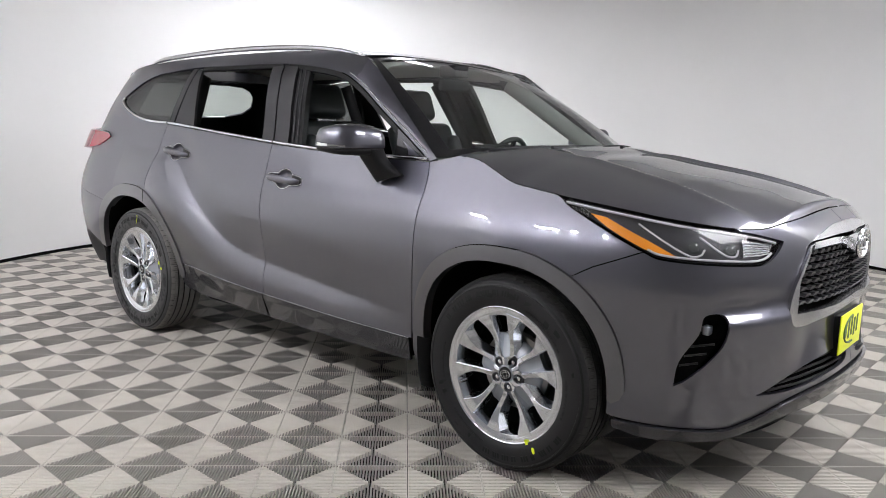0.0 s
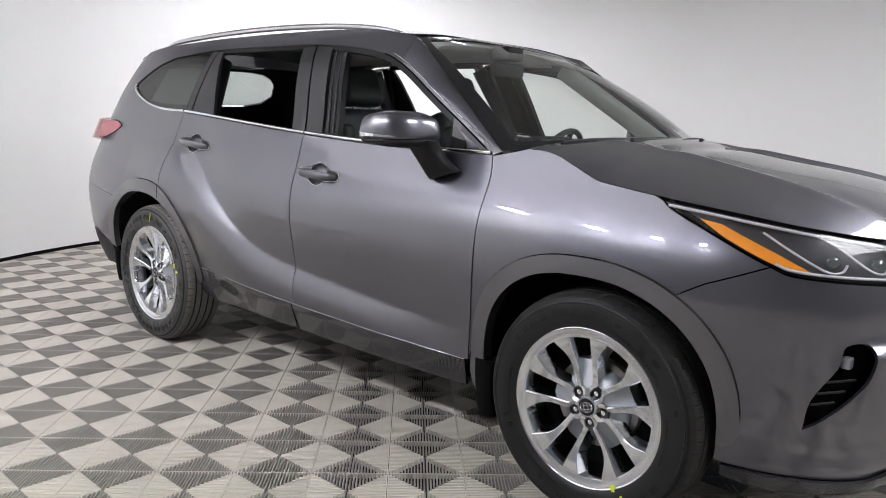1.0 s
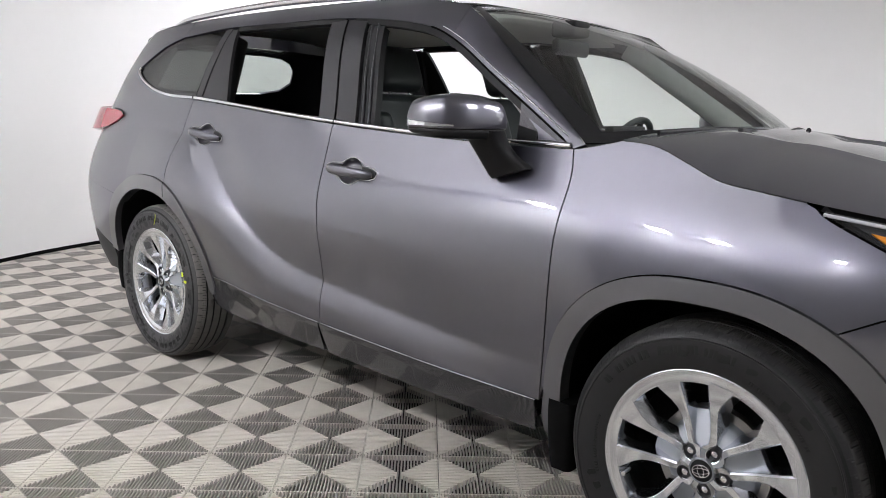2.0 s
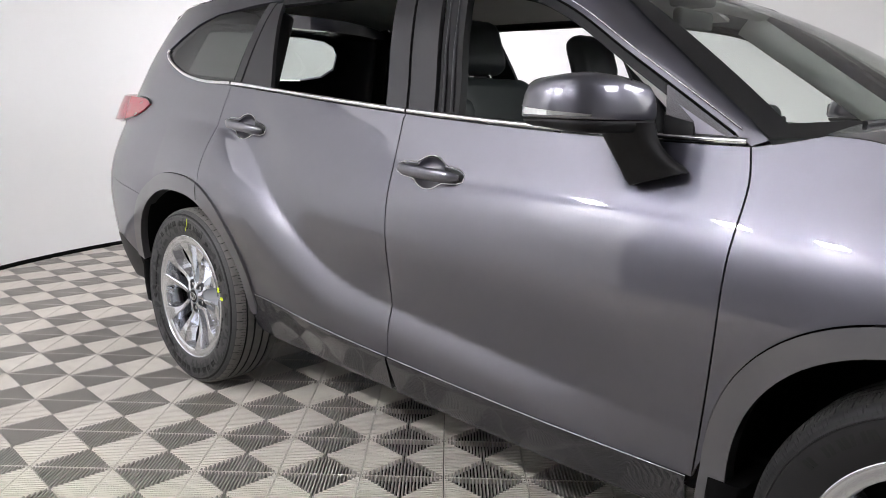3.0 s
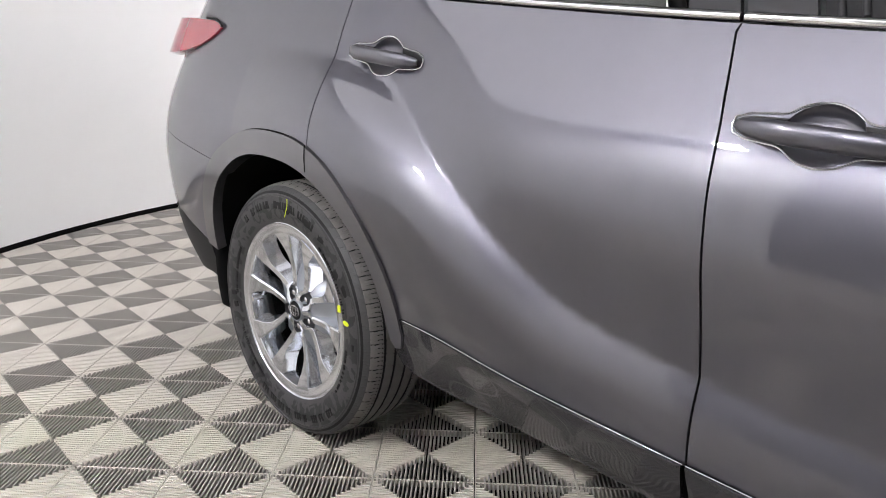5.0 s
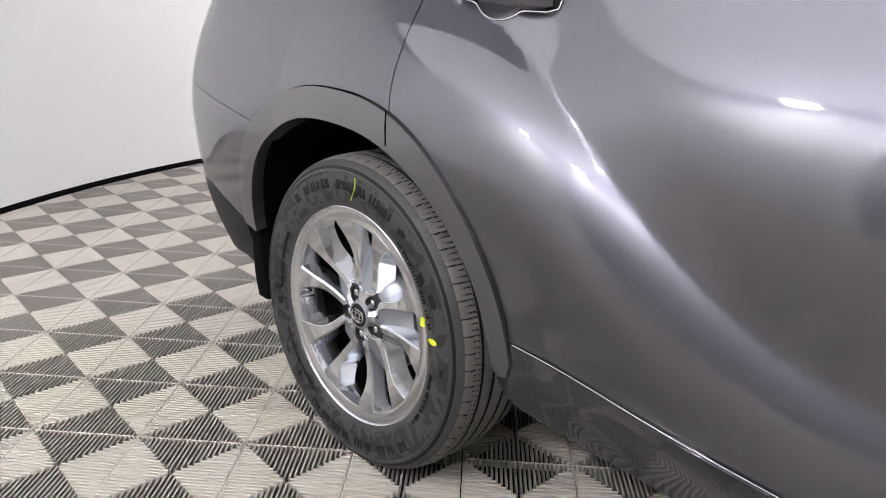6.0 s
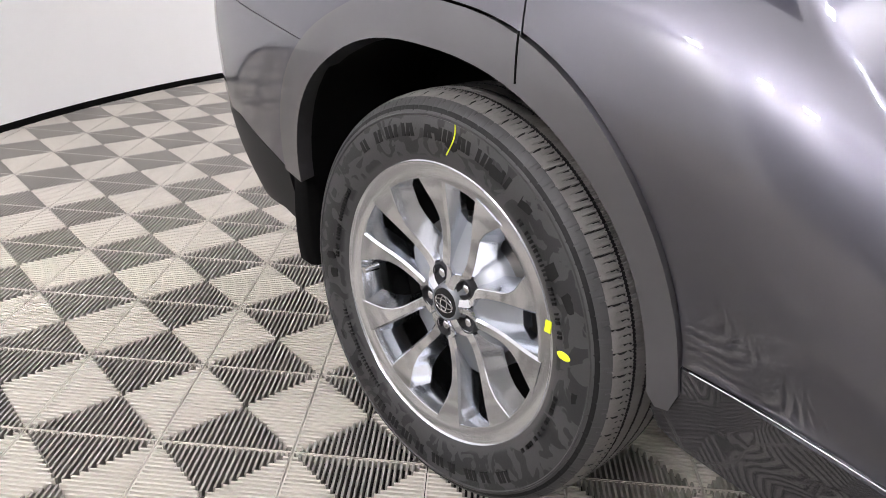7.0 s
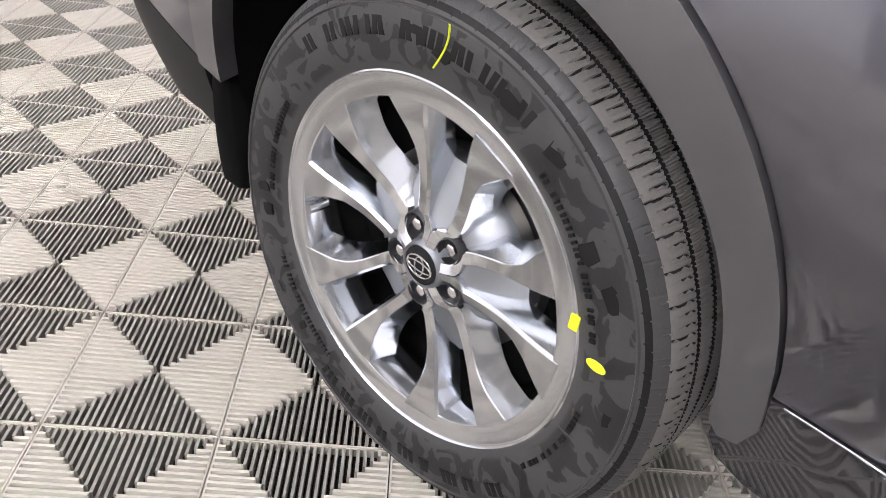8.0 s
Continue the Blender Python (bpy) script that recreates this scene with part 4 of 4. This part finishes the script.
    bm = bmesh.new()
    m = pose(x, y, .76 - drop, 0, -20, 0)
    box(bm, -.09, .06, -wide * .98, wide * .98, 0, .60, .055, m)
    for s in (-1, 1):
        box(bm, -.02, .10, s * wide * .80 - .05, s * wide * .80 + .05, .05, .50, .035, m)
    part("backrest", bm, LEATHER, seat, "black leather backrest with bolsters")
    bm = bmesh.new()
    box(bm, -.045, .055, -.135, .135, .615, .815, .045, m)
    part("headrest", bm, LEATHER, seat, "black leather headrest")
    for o in (-.06, .06):
        bm = bmesh.new()
        a, b = m @ Vector((.0, o, .56)), m @ Vector((.0, o, .65))
        tube(bm, [a, b], .007, 8, up=(0, 1, 0))
        part("headrest_post", bm, SATIN, seat)
    return seat


def build_cabin():
    build_seat(1.36, -.385, .26)
    build_seat(1.36, .385, .26)
    build_seat(.40, -.37, .26, drop=.31)
    build_seat(.40, .37, .26, drop=.31)
    bm = bmesh.new()
    box(bm, -.85, -.25, -.55, .55, .44, .80, .06)
    part("folded_seat", bm, LEATHER, car, "folded black third-row seat")
    bm = bmesh.new()
    box(bm, -.95, 2.5, -.76, .76, .36, .44, .01)
    part("cabin_floor", bm, VOID, car)
    bm = bmesh.new()
    box(bm, 2.02, 2.55, -.74, .74, .75, 1.12, .06)
    box(bm, 2.12, 2.60, -.74, .74, 1.05, 1.165, .045)
    part("dashboard", bm, BLACK, car, "black padded dashboard")
    bm = bmesh.new()
    box(bm, 2.02, 2.06, -.12, .14, 1.08, 1.225, .01)
    part("display", bm, BLACK, car, "black upright display")
    bm = bmesh.new()
    box(bm, 1.1, 2.1, -.10, .10, .44, .80, .03)
    part("centre_console", bm, BLACK, car)
    wheel = new("steering_wheel")
    wheel.parent = car
    m = Matrix.Translation((1.83, .385, 1.08)) @ pose(0, 0, 0, 0, -65, 0)
    bm = bmesh.new()
    pts = [m @ Vector((.185 * math.cos(2 * math.pi * i / 40), .185 * math.sin(2 * math.pi * i / 40), 0)) for i in range(41)]
    tube(bm, pts, .015, 10, up=(m.to_3x3() @ Vector((0, 0, 1))))
    part("rim", bm, LEATHER, wheel)
    bm = bmesh.new()
    for a in (0, 180, 270):
        tube(bm, [m @ Vector((0, 0, -.02)), m @ Vector((.18 * math.cos(radians(a + 90)), .18 * math.sin(radians(a + 90)), 0))], .014, 8, up=(0, .3, 1))
    bmesh.ops.create_uvsphere(bm, u_segments=16, v_segments=10, radius=.06, matrix=m @ Matrix.Diagonal((1, 1, .4, 1)))
    part("spokes", bm, BLACK, wheel)

    def liner(u, v):
        x = -.60 + v * 2.22
        y = -.60 + 1.2 * u
        return Vector((x, y, 1.680 - .05 * (abs(y) / .60) ** 3 - .045 * ease(1.0, 1.62, x) - .05 * (1 - ease(-.9, -.2, x))))
    patch("headliner", liner, 12, 24, HEADLINER, car, "light grey headliner", .012)
    bm = bmesh.new()
    tube(bm, [(1.60 + .16 * (k / 8 - 1) ** 2, .57 * (k / 8 - 1), 1.640 - .045 * (k / 8 - 1) ** 2) for k in range(17)], .055, 10, flat=.3, up=(0, 0, 1))
    part("header_trim", bm, HEADLINER, car, "light grey trim along the windscreen top")
    # inner mirror and sensor block
    bm = bmesh.new()
    box(bm, 1.70, 1.82, -.06, .06, 1.575, 1.64, .015)
    box(bm, 1.755, 1.79, -.13, .11, 1.50, 1.565, .015)
    part("interior_mirror", bm, BLACK, car, "black interior mirror")
    # inner pillars
    for side in (1, -1):
        for x0, x1 in ((1.27, 1.11), (.26, .22), (-.72, -.55)):
            bm = bmesh.new()
            a, b = skin(x0, 1.20, -.10), skin(x1, 1.58, -.09)
            tube(bm, [(a.x, a.y * side, 1.0), (a.x, a.y * side, a.z), (b.x, b.y * side, b.z)], .05, 10, flat=.5, up=(1, 0, 0))
            part("inner_pillar", bm, BLACK, car)
        bm = bmesh.new()
        tube(bm, [(2.27, -.765 * side, 1.165), (2.0, -.675 * side, 1.36), (1.70, -.58 * side, 1.575)], .05, 10, flat=.5, up=(0, 1, 0))
        part("windscreen_pillar_trim", bm, HEADLINER, car, "light grey inner windscreen pillar trim")
    # wipers and cowl
    bm = bmesh.new()
    pts = [(2.70 - .25 * (k / 12 * 2 - 1) ** 2 + .012, .73 * (k / 12 * 2 - 1), 1.178) for k in range(13)]
    tube(bm, pts, .035, 8, flat=.45)
    part("cowl", bm, BLACK, car, "black cowl below the windscreen")
    for y0, y1 in ((-.64, -.03), (-.01, .58)):
        wiper = new("wiper")
        wiper.parent = car
        bm = bmesh.new()
        f = lambda y: 2.655 - .25 * (y / .82) ** 2
        tube(bm, [(f(y) + .01 - .03 * math.sin(math.pi * k / 10), y, 1.222 + .012 * math.sin(math.pi * k / 10)) for k in range(11) for y in [y0 + (y1 - y0) * k / 10]], .007, 8)
        part("blade", bm, BLACK, wiper)
        bm = bmesh.new()
        tube(bm, [(f(y1) + .03, y1, 1.205), (f((y0 + y1) / 2) + .02, (y0 + y1) / 2, 1.232)], .009, 8)
        part("arm", bm, BLACK, wiper)


for hand in (1, -1):
    build_mirror(hand)
    build_rail(hand)
    build_headlamp(hand)
    build_tail_lamp(hand)
build_front()
build_flaps()
build_cabin()


# ---- wheels ----
def build_wheel(m):
    wheel = new("wheel")
    wheel.parent = car
    n, pitch = 1408, 22
    # tyre
    prof = [(.255, -.098), (.266, -.106), (.285, -.115), (.315, -.1195), (.335, -.1195), (.3442, -.1182), (.3455, -.1203), (.3475, -.1203), (.3487, -.1175), (.353, -.1163), (.360, -.1125), (.3675, -.106), (.3725, -.099), (.3735, -.097), (.3765, -.088), (.379, -.078), (.3805, -.066)]
    for y in (-.056, -.020, .020, .056):
        prof += [(.3812, y - .0060), (.3815, y - .0038), (.3735, y - .0026), (.3735, y + .0026), (.3815, y + .0038), (.3812, y + .0060)]
        prof += [(.3822, y + .018)] if y < .05 else []
    prof += [(.3805, .066), (.3735, .0975), (.358, .1125), (.315, .1195), (.266, .106), (.255, .098)]

    def sipe(i, k):
        r, y = prof[k]
        if r < .3488:
            return 0
        if r < .3730:
            return -.0024 if (i + int(900 * (r - .36))) % pitch == 0 and r > .352 else 0
        lean = int(round(150 * y)) if abs(y) < .062 else int(round(60 * y))
        j = (i + lean) % pitch
        if abs(y) > .062:
            return -.0050 if j == 0 else (-.0030 if j in (7, 15) and abs(y) < .084 else (-.0018 if j in (4, 11, 18) and abs(y) < .080 else 0))
        if r < .380:
            return 0
        return -.0045 if j == 0 else (-.0026 if j in (7, 15) else (-.0017 if j in (4, 11, 18) else 0))
    bm = bmesh.new()
    lathe(bm, prof, n, sipe)
    bmesh.ops.recalc_face_normals(bm, faces=bm.faces)
    tyre = part("tyre", bm, RUBBER, wheel, "black road tyre with raised sidewall blocks", 30)
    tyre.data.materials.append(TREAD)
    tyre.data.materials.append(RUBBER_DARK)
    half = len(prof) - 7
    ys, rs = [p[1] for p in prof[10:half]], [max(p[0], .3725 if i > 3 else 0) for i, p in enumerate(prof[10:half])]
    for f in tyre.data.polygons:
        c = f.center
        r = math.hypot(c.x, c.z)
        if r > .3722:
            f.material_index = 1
        # groove and sipe faces turn dark in place of the shade inside them
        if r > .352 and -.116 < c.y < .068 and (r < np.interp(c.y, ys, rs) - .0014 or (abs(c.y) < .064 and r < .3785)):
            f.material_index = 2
    # rim
    bm = bmesh.new()
    lathe(bm, [(.262, -.094), (.2675, -.102), (.2675, -.1055), (.2645, -.1075), (.2625, -.1050), (.2590, -.1038), (.2350, -.1020), (.2325, -.1005), (.2290, -.088), (.2240, -.060), (.226, .02), (.236, .09), (.25, .10)], 96)
    bmesh.ops.recalc_face_normals(bm, faces=bm.faces)
    rim = part("rim", bm, ALLOY, wheel, "polished silver alloy rim")
    rim.data.polygons.foreach_set("use_smooth", [True] * len(rim.data.polygons))
    AIM = 83.4
    # the slot inside a pair of spokes is nearly parallel, the bowl between two pairs flares to broad feet at the rim
    edge_in = lambda r: float(np.interp(r, (.034, .061, .070, .095, .13, .175, .241), (.0004, .0010, .0170, .0222, .0262, .0315, .0390)))
    dish = curve((.030, -.0880), (.050, -.0845), (.070, -.0785), (.100, -.0765), (.150, -.0835), (.200, -.096), (.245, -.1035))
    edge_out = lambda r: float(np.interp(r, (.034, .052, .060, .074, .082, .140, .165, .190, .241), (.0125, .0140, .0200, .0365, .0390, .0465, .0530, .0665, .1060)))
    for k in range(5):
        for sgn in (-1, 1):
            bm = bmesh.new()
            a = radians(AIM + 72 * k)
            c, q = Vector((math.cos(a), 0, math.sin(a))), Vector((-math.sin(a), 0, math.cos(a))) * sgn
            rows = []
            for j in range(29):
                t = j / 28
                r = .034 + t * .207
                face = dish(r) + .0006 * sgn
                e0, e1 = edge_in(r), edge_out(r)
                near, far = e0 * .30, .015 * ease(.055, .09, r)
                bevel = min(.0036, e0 * .3)
                deep = .046 - .006 * t
                pts = [(e0 - near, face + deep), (e0 - near * .5, face + deep * .46), (e0 - .0004, face + .0012 + bevel * .8), (e0 + bevel, face), (e1 - .0016, face + .0034 - .0030 * t), (e1, face + .0044 - .0030 * t), (e1 + far * .45, face + deep * .5), (e1 + far, face + deep)]
                rows.append([bm.verts.new(c * math.sqrt(max(r * r - o * o, .0002)) + q * o + Vector((0, y, 0))) for o, y in pts])
            for a_, b_ in zip(rows, rows[1:]):
                for i in range(8):
                    bm.faces.new((a_[i], a_[(i + 1) % 8], b_[(i + 1) % 8], b_[i]))
            bm.faces.new(rows[0]), bm.faces.new(rows[-1])
            bmesh.ops.recalc_face_normals(bm, faces=bm.faces)
            part("spoke", bm, ALLOY, wheel, smooth=14)
    bm = bmesh.new()
    lathe(bm, [(.0, -.080), (.0292, -.080), (.0298, -.0885), (.0315, -.0890), (.0335, -.0875), (.036, -.0800), (.040, -.0660), (.066, -.0660), (.080, -.064), (.100, -.054), (.118, -.036), (.128, -.020), (.128, -.015), (.0, -.02)], 60)
    bmesh.ops.recalc_face_normals(bm, faces=bm.faces)
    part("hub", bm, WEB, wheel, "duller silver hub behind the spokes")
    bm = bmesh.new()
    lathe(bm, [(.0, -.0895), (.026, -.0890), (.0285, -.0880), (.0290, -.078)], 48)
    bmesh.ops.recalc_face_normals(bm, faces=bm.faces)
    cap = part("centre_cap", bm, BLACK, wheel, "black centre cap with a plain silver oval")
    bm = bmesh.new()
    for w, h in ((.0225, .0160), (.0215, .007), (.008, .0150)):
        pts = [(w * math.cos(2 * math.pi * i / 32), -.0908, h * math.sin(2 * math.pi * i / 32)) for i in range(33)]
        tube(bm, pts, .0013, 6, up=(0, 1, 0))
    part("emblem", bm, CHROME, cap)
    for k in range(5):
        a = radians(AIM + 36 + 72 * k)
        bm = bmesh.new()
        lathe(bm, [(.0, -.0660), (.0165, -.0665), (.0182, -.0790), (.0190, -.0794), (.0200, -.0780), (.0215, -.06)], 20)
        bmesh.ops.recalc_face_normals(bm, faces=bm.faces)
        hole = part("lug_pocket", bm, WELL, wheel, "dark recess round a lug nut")
        hole.location = (.054 * math.cos(a), 0, .054 * math.sin(a))
        bm = bmesh.new()
        lathe(bm, [(.0, -.0850), (.0065, -.0850), (.0090, -.0835), (.0098, -.070)], 6)
        bmesh.ops.recalc_face_normals(bm, faces=bm.faces)
        nut = part("lug_nut", bm, CHROME, wheel)
        nut.location = (.054 * math.cos(a), .0085, .054 * math.sin(a))
    bm = bmesh.new()
    lathe(bm, [(.06, -.020), (.150, -.020), (.152, .004), (.06, .004)], 64, closed=True)
    bmesh.ops.recalc_face_normals(bm, faces=bm.faces)
    part("brake_disc", bm, STEEL, wheel)
    bm = bmesh.new()
    lathe(bm, [(.0, .01), (.225, .01), (.23, .03), (.0, .03)], 48)
    bmesh.ops.recalc_face_normals(bm, faces=bm.faces)
    part("back_plate", bm, VOID, wheel)
    for k in range(5):
        bm = bmesh.new()
        rows = []
        for j in range(7):
            t = j / 6
            r, a = .058 + .090 * t, radians(AIM + 72 * k)
            c, q = Vector((math.cos(a), 0, math.sin(a))), Vector((-math.sin(a), 0, math.cos(a)))
            w = edge_in(r) + .002
            rows.append([bm.verts.new(c * r + q * o + Vector((0, y, 0))) for o, y in ((-w, -.0725 + .030 * t), (0, -.0720 + .031 * t), (w, -.0725 + .030 * t), (w, -.018), (-w, -.018))])
        for a_, b_ in zip(rows, rows[1:]):
            for i in range(5):
                bm.faces.new((a_[i], a_[(i + 1) % 5], b_[(i + 1) % 5], b_[i]))
        bm.faces.new(rows[0]), bm.faces.new(rows[-1])
        bmesh.ops.recalc_face_normals(bm, faces=bm.faces)
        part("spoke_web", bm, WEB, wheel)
    # sidewall blocks and ridges
    rng = random.Random(4)
    bm = bmesh.new()

    def block(a0, a1, r0, r1, skew=0.0, up=.0012):
        ring = []
        for top in (0, 1):
            row = []
            for a, r in ((a0, r0), (a1, r0), (a1 + skew, r1), (a0 + skew, r1)):
                y = -.1155 - .004 * math.sin(math.pi * min(1, max(0, (r - .270) / .085))) - (up if top else -.003)
                row.append(bm.verts.new((r * math.cos(a), y, r * math.sin(a))))
            ring.append(row)
        bm.faces.new(ring[1])
        for i in range(4):
            bm.faces.new((ring[0][i], ring[0][(i + 1) % 4], ring[1][(i + 1) % 4], ring[1][i]))
    def blotch(a, r, wide, tall, up):
        """An uneven raised patch: a ragged ring of points on the sidewall and its edge."""
        m = rng.randint(6, 9)
        flat, low = [], []
        for i in range(m):
            th = 2 * math.pi * (i + rng.uniform(-.25, .25)) / m
            box_x, box_z = math.copysign(abs(math.cos(th)) ** .5, math.cos(th)), math.copysign(abs(math.sin(th)) ** .5, math.sin(th))
            rr = min(max(r + tall * box_z * rng.uniform(.6, 1.1), .281), .3435)
            aa = a + wide * box_x * rng.uniform(.55, 1.15) / r
            y = -.1150 - .0045 * math.sin(math.pi * min(1, max(0, (rr - .272) / .085)))
            flat.append(bm.verts.new((rr * math.cos(aa), y - up, rr * math.sin(aa))))
            low.append(bm.verts.new((rr * math.cos(aa), y + .003, rr * math.sin(aa))))
        bm.faces.new(flat)
        for i in range(m):
            bm.faces.new((low[i], low[(i + 1) % m], flat[(i + 1) % m], flat[i]))
    # two arcs of plain letter-sized bars, and fine rows of small ones
    for start in (62, 242):
        for k in range(9):
            a = radians(start + 8.2 * k)
            for j in range(rng.randint(2, 3)):
                b = a + radians(2.1 * j)
                block(b, b + radians(1.5), .309, .331, radians(rng.uniform(-.6, .6)), .0009)
    for start, count in ((15, 26), (150, 22), (205, 24), (325, 20)):
        for k in range(count):
            a = radians(start + 1.5 * k)
            if rng.random() < .85:
                block(a, a + radians(rng.uniform(.6, 1.1)), .287, .2945, 0, .0007)
    for k in range(14):
        blotch(rng.uniform(0, 2 * math.pi), rng.uniform(.300, .330), rng.uniform(.008, .018), rng.uniform(.008, .016), .0007)
    bmesh.ops.recalc_face_normals(bm, faces=bm.faces)
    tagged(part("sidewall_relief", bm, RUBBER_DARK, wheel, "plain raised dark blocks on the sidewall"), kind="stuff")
    bm = bmesh.new()
    a = radians(185)
    bmesh.ops.create_cone(bm, cap_ends=True, segments=12, radius1=.0075, radius2=.0065, depth=.034, matrix=Matrix.Translation((.220 * math.cos(a), -.086, .220 * math.sin(a))) @ pose(0, 0, 0, 90, 0, 0))
    part("valve", bm, CHROME, wheel, "bright valve stem")
    wheel.matrix_basis = m
    return wheel


def paint_marks(wheel, tyre_angle, rim_angle, line=False):
    bm = bmesh.new()
    a = radians(tyre_angle)
    bmesh.ops.create_uvsphere(bm, u_segments=16, v_segments=8, radius=1, matrix=Matrix.Translation((.298 * math.cos(a), -.1195, .298 * math.sin(a))) @ pose(0, 0, 0, 0, -tyre_angle + 15, 0) @ Matrix.Diagonal((.013, .0012, .007, 1)))
    part("paint_mark", bm, MARK, wheel, "yellow inspection mark on the tyre")
    bm = bmesh.new()
    b = radians(rim_angle)
    box(bm, -.006, .006, -.0012, .0012, -.010, .010, 0, Matrix.Translation((.262 * math.cos(b), -.1085, .262 * math.sin(b))))
    part("paint_mark", bm, MARK, wheel, "yellow inspection mark on the rim")
    if not line:
        return
    bm = bmesh.new()
    pts = [(r * math.cos(c), -.1185 - .002 * math.sin(math.pi * k / 8), r * math.sin(c)) for k, r, c in ((k, .290 + .055 * k / 8, a + radians(78) - .05 * math.sin(2.2 * k / 8)) for k in range(9))]
    tube(bm, pts, .0013, 6, up=(0, 1, 0))
    part("paint_mark", bm, MARK, wheel, "thin yellow line on the sidewall")


rear_wheel = build_wheel(pose(0, -.838, .372) @ Matrix.Scale(1.018, 4))
front_wheel = copy_thing(rear_wheel, pose(2.85, -.838, .372, 0, -15.5, 0))
far_rear, far_front = copy_thing(rear_wheel, pose(0, .838, .372, 0, 0, 180)), copy_thing(rear_wheel, pose(2.85, .838, .372, 0, 20, 180))
# these tyres have no patches, and take the copies painted in shade
for other in (front_wheel, far_rear, far_front):
    for o in other.children:
        if o.name.startswith("tyre"):
            for slot, stuff in zip(o.material_slots, (PLAIN_RUBBER, SHADED_TREAD)):
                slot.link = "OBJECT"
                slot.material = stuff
paint_marks(rear_wheel, 10, 17.5, True)
paint_marks(front_wheel, -57 - 15.5, -62 - 15.5)

# ---- floor tiles ----
TILE_SIDE, TILE_TURN, TILE_AT = .2817, 43.93, (.5855, -1.1452)
RIBS, FAR_RIBS = 24, 8


def tile_boxes(count):
    """The ribs of one tile: four triangles, each with ribs that run from its edge towards the tile's middle."""
    out = []
    h = TILE_SIDE / 2
    pitch = TILE_SIDE / count
    for i in range(count):
        u = -h + (i + .5) * pitch
        reach = abs(u) + pitch * .12
        w = pitch * .27
        out += [(u - w, u + w, reach, h - .0035), (u - w, u + w, -h + .0035, -reach), (reach, h - .0035, u - w, u + w), (-h + .0035, -reach, u - w, u + w)]
    return out


def tile_arrays(count):
    """Vertices, faces and the painted tone of each face: 0 lit, 1 shaded by its rib direction."""
    verts, faces, tones = [], [], []
    for n, (x0, x1, y0, y1) in enumerate(tile_boxes(count)):
        # ribs of two opposite triangles take the shaded copy
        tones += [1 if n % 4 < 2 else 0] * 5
        k = len(verts)
        b = .0007
        verts += [(x0, y0, -.020), (x1, y0, -.020), (x1, y1, -.020), (x0, y1, -.020), (x0 + b, y0 + b, 0), (x1 - b, y0 + b, 0), (x1 - b, y1 - b, 0), (x0 + b, y1 - b, 0)]
        faces += [(k + 4, k + 5, k + 6, k + 7), (k, k + 1, k + 5, k + 4), (k + 1, k + 2, k + 6, k + 5), (k + 2, k + 3, k + 7, k + 6), (k + 3, k, k + 4, k + 7)]
    h = TILE_SIDE / 2
    for x0, x1, y0, y1 in ((-h + .0012, h - .0012, h - .0038, h - .0012), (-h + .0012, h - .0012, -h + .0012, -h + .0038), (h - .0038, h - .0012, -h, h), (-h + .0012, -h + .0038, -h, h)):
        k = len(verts)
        verts += [(x0, y0, -.020), (x1, y0, -.020), (x1, y1, -.020), (x0, y1, -.020), (x0, y0, -.002), (x1, y0, -.002), (x1, y1, -.002), (x0, y1, -.002)]
        faces += [(k + 4, k + 5, k + 6, k + 7), (k, k + 1, k + 5, k + 4), (k + 1, k + 2, k + 6, k + 5), (k + 2, k + 3, k + 7, k + 6), (k + 3, k, k + 4, k + 7)]
    return verts, faces, tones + [0] * 20


def build_tiles():
    verts, faces, tones = tile_arrays(RIBS)
    mesh = bpy.data.meshes.new("tile")
    mesh.from_pydata(verts, [], faces)
    mesh.materials.append(TILE), mesh.materials.append(TILE_SHADED)
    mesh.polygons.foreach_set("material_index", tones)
    line = hall_line() + [(6.6, -4.7), (6.5, .5)]
    turn = Matrix.Translation((*TILE_AT, 0)) @ pose(0, 0, 0, 0, 0, TILE_TURN)
    spots = []
    for i in range(-40, 41):
        for j in range(-40, 41):
            m = turn @ Matrix.Translation(((i + .5) * TILE_SIDE, (j + .5) * TILE_SIDE, 0))
            x, y = m.translation.x, m.translation.y
            if within(line, x, y) or any(within(line, x + a, y + b) for a in (-.2, .2) for b in (-.2, .2)):
                near = math.hypot(max(0, abs(x - .9) - 2.2), max(0, abs(y + 1.5) - .9))
                spots.append((near, x, y, m))
    spots.sort(key=lambda s: s[0])
    for _, x, y, m in spots[:300]:
        ob = link("tile", mesh, None, floor)
        ob.matrix_basis = m
    kinds = {}
    for count in (RIBS, FAR_RIBS):
        v, f, t = tile_arrays(count)
        kinds[count] = np.array([(*p, 1) for p in v]), np.array(f), t
    vs, fs, tone, start = [], [], [], 0
    for _, x, y, m in spots[300:]:
        base, f, t = kinds[FAR_RIBS if y < -4.6 or x > 5.6 else RIBS]
        vs.append((base @ np.array(m).T)[:, :3])
        fs.append(f + start)
        tone += t
        start += len(base)
    rest = bpy.data.meshes.new("tiles")
    rest.from_pydata(np.concatenate(vs).tolist(), [], np.concatenate(fs).tolist())
    ob = link("tiles", rest, TILE, floor)
    rest.materials.append(TILE_SHADED)
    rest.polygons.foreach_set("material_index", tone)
    tagged(ob, kind="stuff")


build_tiles()
